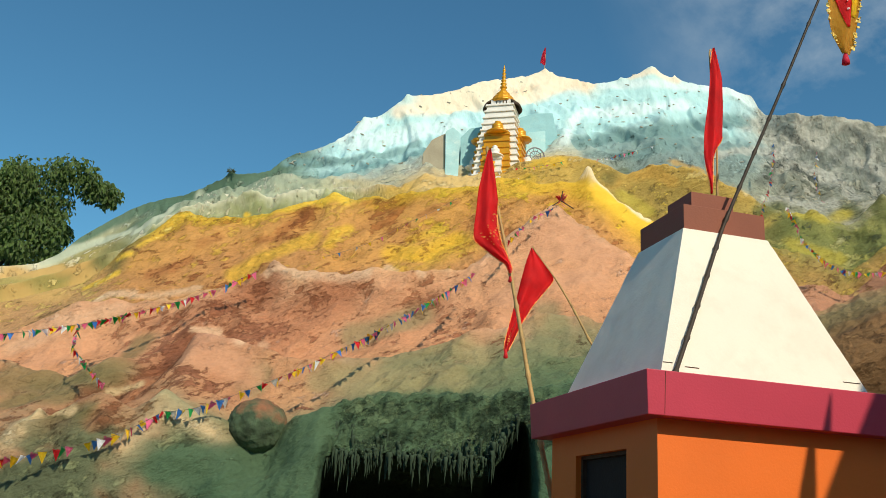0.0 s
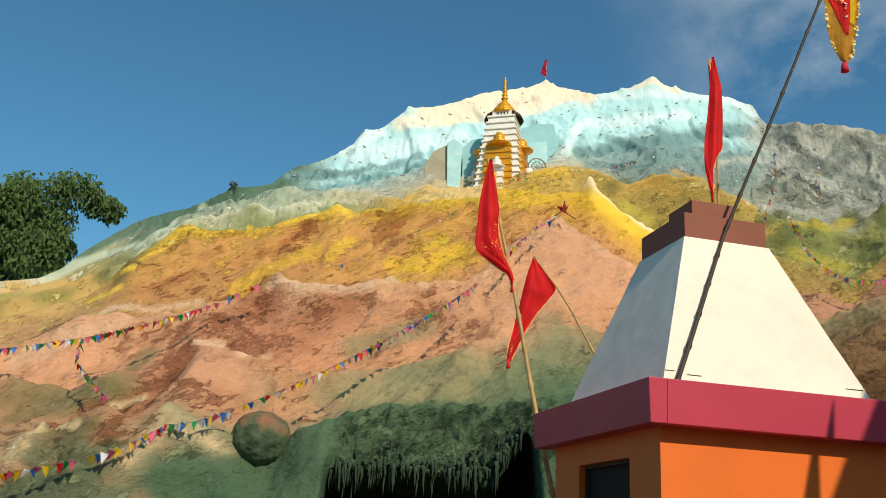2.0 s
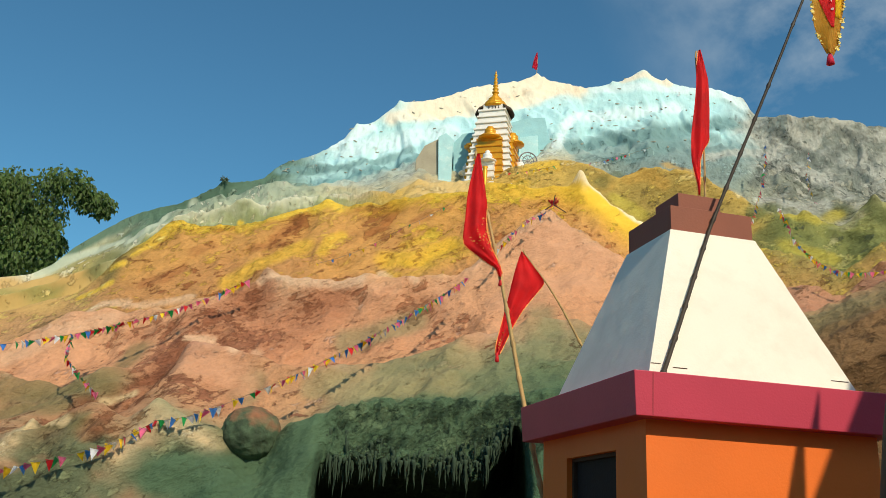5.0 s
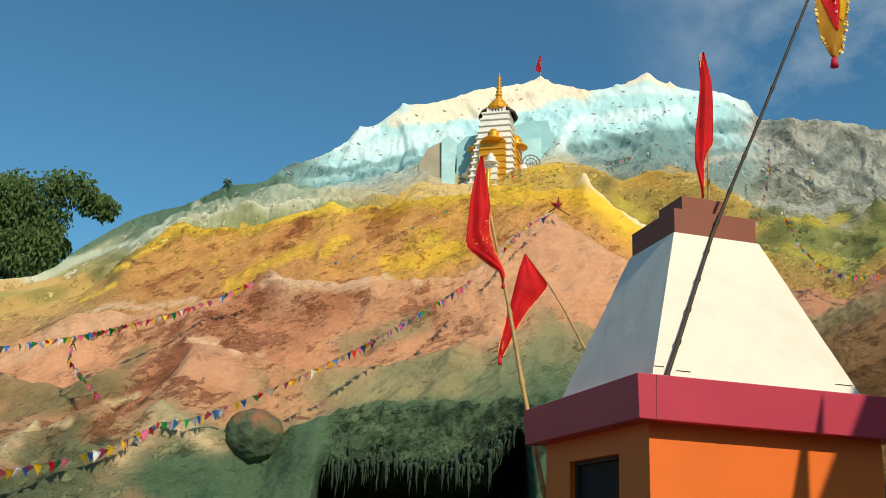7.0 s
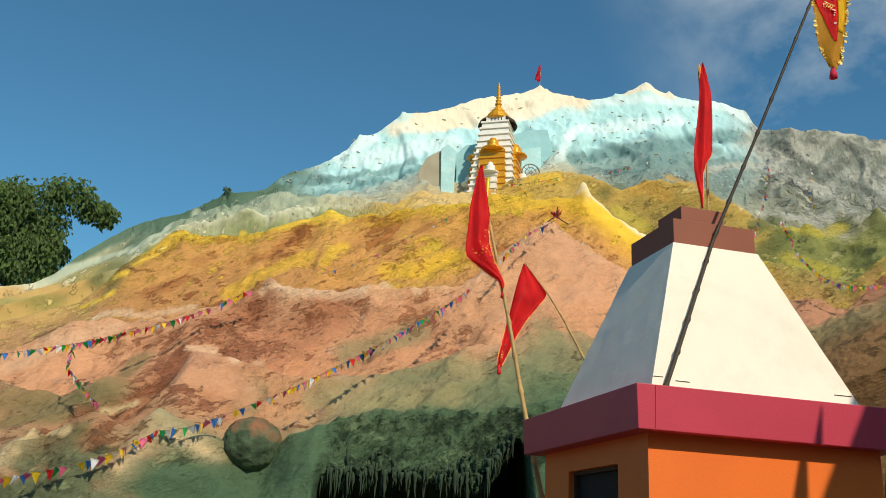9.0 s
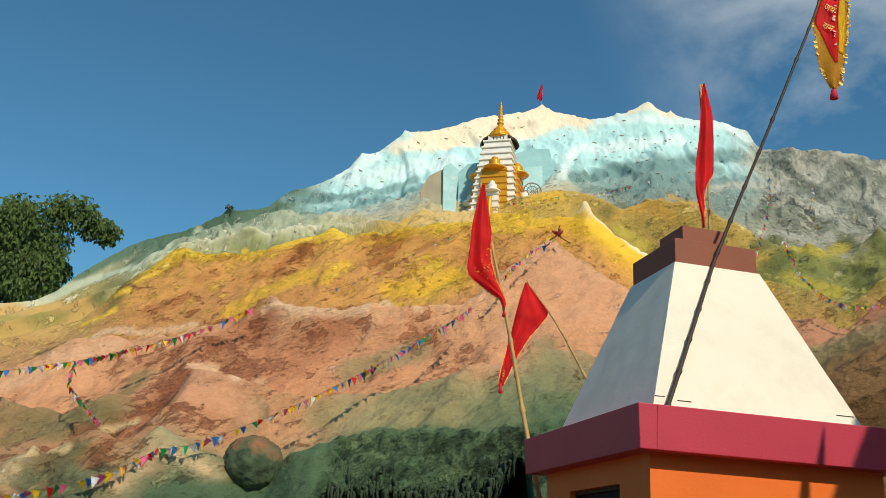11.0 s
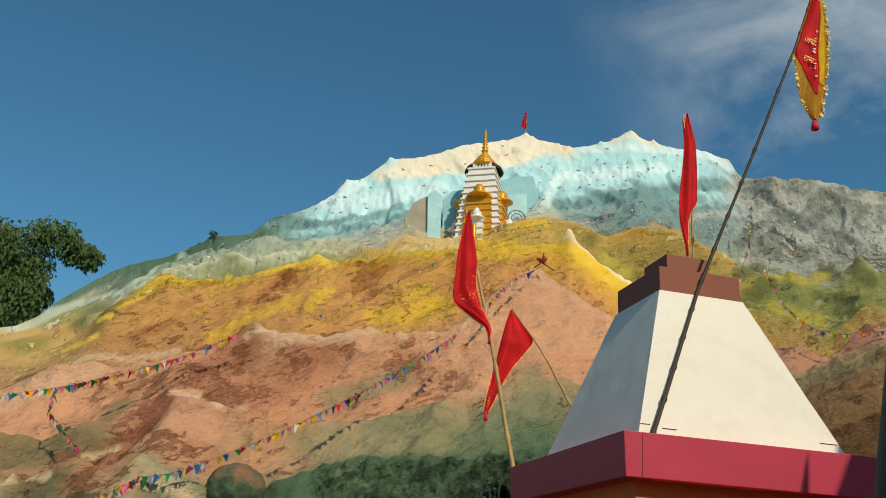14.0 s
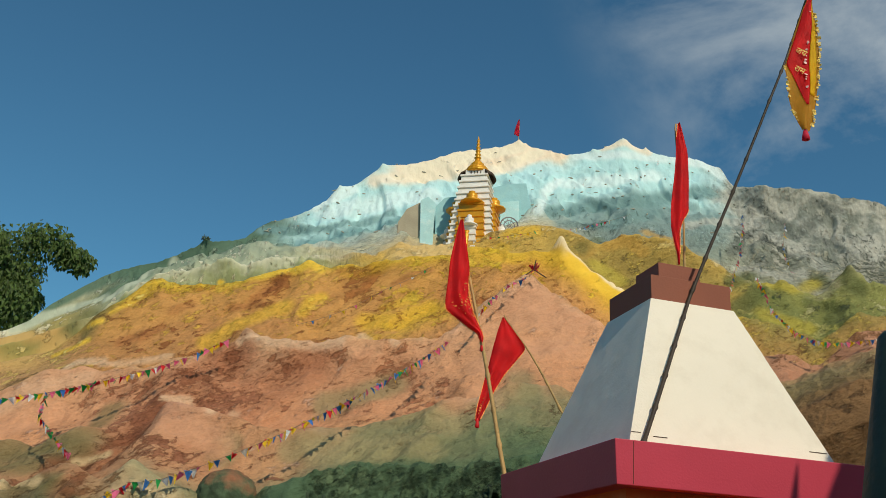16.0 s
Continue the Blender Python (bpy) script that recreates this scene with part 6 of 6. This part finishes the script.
build_bunting([(1.3, 22.1, 10.62), (1.93, 22.1, 10.72), (2.58, 22.1, 10.9)], 0.16, 0.03, 0.5, 10)
build_bunting([(3.4, 22.1, 10.98), (4.25, 23.4, 11.72), (4.93, 23.7, 12.05), (5.36, 23.8, 12.26)], 0.16, 0.02, 0.5, 11)


# ---------------------------------------------------------------- cave mouth
def build_stalactites():
    """Drips of plaster along the mouth's ragged lip, with shorter ones up the brow and long strips at its west end."""
    rnd = random.Random(21)
    for k in range(300):
        a = rnd.uniform(-0.131, 0.07)
        y, zb = (float(np.interp(a, [g[0] for g in BROW], [g[c] for g in BROW])) for c in (1, 2))
        up = rnd.random() ** 4
        strip = max(0.0, min(1.0, (-0.085 - a) / 0.03))
        lip = 2.52 + 0.82 * max(0.0, min(1.0, (a - 0.038) / 0.044))
        zt = lip + (0.30 + 0.3 * strip) * up + 0.07 + 0.07 * rnd.random()
        y = y - 0.17 + 0.16 * rnd.random() + 0.05 * up
        ln = rnd.choice((0.06, 0.1, 0.14, 0.18, 0.24, 0.34)) * rnd.uniform(0.8, 1.3) * (1 - 0.3 * up) * (1 + 0.5 * strip)
        w = rnd.uniform(0.012, 0.04)
        bm = bmesh.new()
        pts, rad = [], []
        for i in range(6):
            t = i / 5
            pts.append((rnd.uniform(-0.010, 0.010), rnd.uniform(-0.010, 0.010), -ln * t))
            rad.append(w * (1 - t) * rnd.uniform(0.75, 1.2) + 0.003)
        tube(bm, pts, rad, 6)
        ob = part("stalactite", bm, cave_green, mountain, smooth=True)
        ob.matrix_local = pose(a * y, y, zt)


cave_green = material("dark green plaster", lin(50, 68, 50), 0.9, 0, 0.5, 3, 0.5, 14)
build_stalactites()


def lump(name, centre, radius, squash, mat, parent, seed, label=""):
    bm = bmesh.new()
    bmesh.ops.create_icosphere(bm, subdivisions=5, radius=1.0)
    co = np.array([v.co[:] for v in bm.verts])
    k = 1 + 0.12 * fbm(co * 1.3 + seed, 4) + 0.07 * fbm(co * 5 + seed, 3) + 0.03 * fbm(co * 14 + seed, 2)
    for v, s in zip(bm.verts, k):
        v.co = Vector((v.co.x * squash[0], v.co.y * squash[1], v.co.z * squash[2])) * (radius * s)
    ob = part(name, bm, mat, parent, label, True)
    ob.matrix_local = pose(*centre)
    return ob


def boulder_paint():
    """Sprayed brown from above, green from below, ragged where they meet."""
    m = material("green and brown sprayed plaster", lin(72, 92, 66), 0.9, 0, 0.6, 5, 0.9, 16, lin(52, 62, 46), 0.8)
    n, l = m.node_tree.nodes, m.node_tree.links
    b = n["Principled BSDF"]
    old = b.inputs["Base Color"].links[0].from_socket
    tc, sep, nz, add, ramp, mx = (n.new(k) for k in ("ShaderNodeTexCoord", "ShaderNodeSeparateXYZ", "ShaderNodeTexNoise", "ShaderNodeMath", "ShaderNodeMapRange", "ShaderNodeMixRGB"))
    nz.inputs["Scale"].default_value, nz.inputs["Detail"].default_value = 4, 8
    l.new(tc.outputs["Object"], sep.inputs["Vector"])
    l.new(tc.outputs["Object"], nz.inputs["Vector"])
    l.new(sep.outputs["Z"], add.inputs[0])
    l.new(nz.outputs["Fac"], add.inputs[1])
    ramp.inputs["From Min"].default_value, ramp.inputs["From Max"].default_value = 0.62, 0.95
    l.new(add.outputs["Value"], ramp.inputs["Value"])
    l.new(ramp.outputs["Result"], mx.inputs["Fac"])
    l.new(old, mx.inputs["Color1"])
    mx.inputs["Color2"].default_value = (*lin(160, 104, 74), 1)
    l.new(mx.outputs["Color"], b.inputs["Base Color"])
    return m


lump("boulder", (-2.80, 13.5, 2.93), 0.40, (1.06, 0.9, 0.98), boulder_paint(), mountain, 3, "round green and brown sprayed boulder")


# ---------------------------------------------------------------- flats and oddments on the upper slope
def slab(name, outline, y, thick, lean, mat, parent, label=""):
    """An upright board with an irregular outline of (x, z)."""
    bm = bmesh.new()
    zmin = min(z for x, z in outline)
    front = [bm.verts.new((x, y + lean * (z - zmin), z)) for x, z in outline]
    back = [bm.verts.new((x, y + thick + lean * (z - zmin), z)) for x, z in outline]
    bm.faces.new(front)
    bm.faces.new(back[::-1])
    for i in range(len(front)):
        k = (i + 1) % len(front)
        bm.faces.new((front[i], back[i], back[k], front[k]))
    bmesh.ops.recalc_face_normals(bm, faces=bm.faces[:])
    bmesh.ops.bevel(bm, geom=bm.edges[:], offset=0.012, segments=2, affect="EDGES")
    return part(name, bm, mat, parent, label)


grey_board = material("bare grey-beige board", lin(172, 164, 140), 0.85, 0, 0.15, 2, 0.3, 20, lin(140, 130, 105), 0.4)
ice_board = material("ice blue painted board", lin(176, 222, 224), 0.75, 0, 0.12, 3, 0.35, 25, lin(226, 242, 238), 0.7)
teal_board = material("pale teal painted board", lin(150, 200, 204), 0.75, 0, 0.14, 3, 0.3, 25, lin(170, 214, 212), 0.6)
slab("board", [(-1.15, 10.7), (-1.15, 11.57), (-0.93, 12.01), (-0.56, 12.25), (-0.50, 10.7)], 23.6, 0.25, 0.12, grey_board, mountain, "bare grey board propped in the slope")
slab("board", [(-0.50, 10.7), (-0.56, 12.25), (-0.35, 12.39), (-0.15, 12.2), (-0.15, 10.7)], 23.5, 0.4, 0.1, ice_board, mountain)
slab("board", [(-0.10, 10.7), (-0.12, 12.14), (0.12, 12.43), (0.5, 12.5), (0.5, 10.7)], 23.6, 0.4, 0.1, teal_board, mountain)
slab("board", [(1.3, 11.2), (1.4, 13.0), (1.9, 13.2), (2.45, 13.25), (2.6, 12.4), (2.7, 11.2)], 24.0, 0.35, 0.12, teal_board, mountain)
slab("board", [(1.66, 11.2), (1.72, 12.47), (2.23, 12.56), (2.26, 11.2)], 23.85, 0.2, 0.08, ice_board, mountain)


def build_wheel():
    """Grey lattice wheel, half sunk behind the shelf."""
    bm = bmesh.new()
    ring = [(0.24 * math.cos(k * math.pi / 16), 0, 0.24 * math.sin(k * math.pi / 16)) for k in range(33)]
    tube(bm, ring, 0.018, 6)
    tube(bm, [(0.6 * x, 0, 0.6 * z) for x, y, z in ring], 0.012, 6)
    ob = thing("lattice_wheel", bm, wheel_grey, "grey lattice wheel half sunk behind the yellow shelf", "wheel")
    ob.matrix_world = pose(1.88, 22.9, 11.32, 0, 0, 8)
    for k in range(10):
        bm = bmesh.new()
        a = k * math.pi / 5
        tube(bm, [(0.02 * math.cos(a), 0, 0.02 * math.sin(a)), (0.24 * math.cos(a), 0, 0.24 * math.sin(a))], 0.008, 5)
        part("spoke", bm, wheel_grey, ob)


wheel_grey = material("grey painted wire", lin(130, 128, 132), 0.6, 0.2, 0.2)
build_wheel()


def build_bundle():
    """Knot of red cloth and sticks on the pink hilltop."""
    rnd = random.Random(12)
    bm = bmesh.new()
    for k in range(11):
        a, up = rnd.uniform(0, 6.3), rnd.uniform(-0.12, 0.2)
        foot = Vector((0.02 * math.cos(a), 0.02 * math.sin(a), rnd.uniform(-0.03, 0.03)))
        tipp = Vector((rnd.uniform(0.09, 0.2) * math.cos(a), 0.08 * math.sin(a), up))
        wide = Vector((0, 0, 1)).cross(tipp).normalized() * rnd.uniform(0.025, 0.05) + Vector((0, 0, 0.02))
        mid = foot.lerp(tipp, 0.5) + Vector((0, 0, rnd.uniform(0, 0.05)))
        v = [bm.verts.new(q) for q in (foot - wide * 0.5, foot + wide * 0.5, mid + wide, tipp + wide * 0.7, tipp - wide * 0.4, mid - wide)]
        bm.faces.new((v[0], v[1], v[2], v[5]))
        bm.faces.new((v[5], v[2], v[3], v[4]))
    bmesh.ops.solidify(bm, geom=bm.faces[:], thickness=0.006)
    ob = thing("cloth_knot", bm, faded_red, "knot of faded red cloth strips tied round sticks on the hilltop", "cloth")
    ob.matrix_world = pose(2.03, 18.2, 8.36)
    for dx, dz in ((-0.28, -0.22), (0.26, -0.18), (0.04, 0.2)):
        bm = bmesh.new()
        tube(bm, [(0, 0, 0), (dx, -0.05, dz)], 0.012, 5)
        part("stick", bm, dark_wood, ob)


faded_red = cloth_material("faded red cloth", lin(224, 66, 76), 0.3)
build_bundle()


def build_tuft():
    """Dry weeds on the left shoulder's point."""
    rnd = random.Random(41)
    bm = bmesh.new()
    for k in range(18):
        d = Vector((rnd.gauss(0, 0.05), rnd.gauss(0, 0.04), rnd.uniform(0.03, 0.12)))
        foot = Vector((rnd.gauss(0, 0.08), rnd.gauss(0, 0.05), -0.05))
        tube(bm, [foot, foot + d * 0.6, foot + d + Vector((rnd.gauss(0, 0.04), 0, 0))], [0.016, 0.012, 0.003], 4)
    ob = thing("weed_tuft", bm, weed_mat, "dark dry weeds on a point of the green shoulder", "plant")
    ob.matrix_world = pose(-6.28, 23.4, 10.66)


weed_mat = material("dry weed", lin(66, 80, 58), 0.9, 0, 0.3)
build_tuft()


def build_scraps():
    """Small rags of dark sacking left sticking out of the ice and the flank."""
    rnd = random.Random(31)
    me = mountain.data
    n = len(me.vertices)
    co = np.empty(n * 3)
    me.vertices.foreach_get("co", co)
    co = co.reshape(-1, 3)
    pick = [i for i in range(n) if co[i, 2] > 11.2 and co[i, 1] < 27.2 and -5 < co[i, 0] < 9]
    verts, faces = [], []
    for k in range(120):
        c = Vector(co[rnd.choice(pick)]) + Vector((0, -0.03, 0.02))
        w, h = rnd.uniform(0.025, 0.09), rnd.uniform(0.012, 0.03)
        b = len(verts)
        ang = rnd.uniform(-0.5, 0.5)
        for j in range(6):
            t = 2 * math.pi * j / 6
            x, z = w * math.cos(t) * rnd.uniform(0.7, 1.2), h * math.sin(t) * rnd.uniform(0.7, 1.2)
            verts.append((c.x + x * math.cos(ang) - z * math.sin(ang), c.y + 0.01 - 0.4 * z, c.z + x * math.sin(ang) + z * math.cos(ang)))
        verts.append((c.x, c.y - 0.01, c.z))
        faces += [(b + j, b + (j + 1) % 6, b + 6) for j in range(6)]
    m = bpy.data.meshes.new("sacking_scraps")
    m.from_pydata(verts, [], faces)
    m.materials.append(scrap_mat)
    tagged(new("sacking_scraps", m), "small dark rags of sacking stuck to the painted slope", "rags", kind="stuff")


scrap_mat = material("grimy sacking", lin(172, 170, 154), 0.9, 0, 0.3)
build_scraps()


# ---------------------------------------------------------------- tree behind the left shoulder
def build_tree():
    rnd = random.Random(11)
    ob = base("mango_tree", pose(-16.2, 30.5, 0), "leafy dark green tree behind the mountain's shoulder", "tree")
    bm = bmesh.new()
    tube(bm, [(0, 0, 0), (0.1, 0.1, 3), (-0.1, 0, 6), (0.2, 0, 9)], [0.5, 0.4, 0.34, 0.2], 12)
    part("trunk", bm, bark_mat, ob, smooth=True)
    # clumps: centre and size
    clumps = []
    for k in range(74):
        ang, r, z = rnd.uniform(0, 2 * math.pi), rnd.uniform(0, 1) ** 0.6, rnd.uniform(0, 1)
        top = 1 - (2 * z - 0.9) ** 2 * 0.55
        clumps.append((Vector((3.1 * r * top * math.cos(ang), 2.6 * r * top * math.sin(ang), 7.6 + 5.0 * z)), rnd.uniform(0.36, 0.72)))
    clumps = [(Vector((min(c.x, 2.1), c.y, c.z)) if c.z < 11.9 else c, s) for c, s in clumps]
    clumps += [(Vector((3.4, 0, 12.4)), 0.5), (Vector((3.9, 0, 12.2)), 0.42), (Vector((2.9, -0.3, 12.8)), 0.6), (Vector((2.2, 0, 13.0)), 0.6), (Vector((0.6, 0, 12.9)), 0.6), (Vector((0.7, -0.5, 12.2)), 0.9), (Vector((1.2, -0.6, 11.2)), 0.9), (Vector((1.6, -0.4, 12.4)), 0.8), (Vector((2.0, -0.5, 10.2)), 0.9), (Vector((0.9, -0.6, 9.6)), 0.95)]
    for c, s in clumps:
        if rnd.random() < 0.5 and c.x < 2.0:
            bm = bmesh.new()
            tube(bm, [(0.1, 0, 6.5 + 0.3 * (c.z - 7)), tuple(c * 0.6 + Vector((0, 0, 0.4 * 7))), tuple(c)], [0.12, 0.07, 0.02], 6)
            part("limb", bm, bark_mat, ob)
    verts, faces = [], []
    for c, s in clumps:
        for k in range(420):
            d = Vector((rnd.gauss(0, 1), rnd.gauss(0, 1), rnd.gauss(0, 1))).normalized()
            p = c + d * s * rnd.uniform(0.35, 1.15)
            m = Matrix.Translation(p) @ Euler((rnd.uniform(-0.9, 0.9), rnd.uniform(0.2, 1.4), rnd.uniform(0, 6.3))).to_matrix().to_4x4()
            ln, w = rnd.uniform(0.13, 0.23), rnd.uniform(0.04, 0.07)
            n = len(verts)
            verts += [tuple(m @ Vector(q)) for q in ((0, 0, 0), (ln * 0.45, w, 0.02), (ln, 0, -0.05), (ln * 0.45, -w, 0.02))]
            faces += [(n, n + 1, n + 2), (n, n + 2, n + 3)]
    me = bpy.data.meshes.new("crown")
    me.from_pydata(verts, [], faces)
    me.materials.append(leaf_mat)
    cr = new("crown", me)
    cr.parent = ob
    cr["kind"] = "stuff"


build_tree()

# ---------------------------------------------------------------- green covered post at the right
bm = bmesh.new()
tube(bm, [(1.72, 3.2, 0.0), (1.72, 3.2, 1.6), (1.73, 3.2, 2.04), (1.74, 3.2, 2.63), (1.74, 3.2, 2.65)], [0.3, 0.27, 0.22, 0.115, 0.1], 20)
thing("covered_post", bm, green_cover, "post wrapped in dark green tarpaulin beside the path", "post", smooth=True)


# ---------------------------------------------------------------- unseen steep-gabled stand-in, added to cast the slanting shadow on the shrine
def build_shade_caster():
    ob = base("gable_shade_caster", SHRINE @ pose(0, 0, 0), "unseen gabled stand-in added to shade the shrine's right end", "building")
    bm = bmesh.new()
    box(bm, 2.06, 6.46, -9.6, -6.9, 0, 6.44, 0.02)
    part("wall", bm, white_paint, ob)
    bm = bmesh.new()
    # gable prism; its rake rises two for one
    sec = [(1.42, 6.44), (4.16, 11.84), (6.90, 6.44)]
    v = [bm.verts.new((x, y, z)) for y in (-9.8, -6.8) for x, z in sec]
    for q in ((0, 1, 2), (5, 4, 3), (0, 3, 4, 1), (1, 4, 5, 2), (2, 5, 3, 0)):
        bm.faces.new([v[i] for i in q])
    bmesh.ops.recalc_face_normals(bm, faces=bm.faces[:])
    part("roof", bm, brown_paint, ob)


build_shade_caster()
# leaning spike added out of view to cast the narrow shadow on the shrine
bm = bmesh.new()
tube(bm, [(0.27, -5.29, 0), (0.78, -5.29, 3.61), (0.92, -5.29, 4.51), (1.03, -5.29, 5.23), (1.15, -5.29, 6.0)], [0.2, 0.2, 0.17, 0.095, 0.008], 18)
ob = thing("spike_shade_caster", bm, red_cloth, "unseen leaning spike added to cast a narrow shadow", "banner", smooth=True)
ob.matrix_world = SHRINE


# ---------------------------------------------------------------- walls added out of view to block light from the low sky
def build_sky_blockers():
    for name, x0, x1, y0, y1 in (("sky_blocker_west", -13.3, -13.0, -16.0, 6.0), ("sky_blocker_east", 15.0, 15.3, -16.0, 6.0), ("sky_blocker_south", -13.0, 15.0, -16.0, -15.7)):
        bm = bmesh.new()
        box(bm, x0, x1, y0, y1, 0, 6.0, 0.02)
        box(bm, x0 - 0.08, x1 + 0.08, y0 - 0.08, y1 + 0.08, 6.0, 6.15, 0.01)
        thing(name, bm, blocker_plaster, "unseen dark plaster wall added to block low sky light", "wall", kind="structure")


blocker_plaster = material("weathered dark plaster", lin(92, 86, 76), 0.9, 0, 0.3, 0.8, 0.3, 12, lin(60, 58, 50), 0.6)
build_sky_blockers()
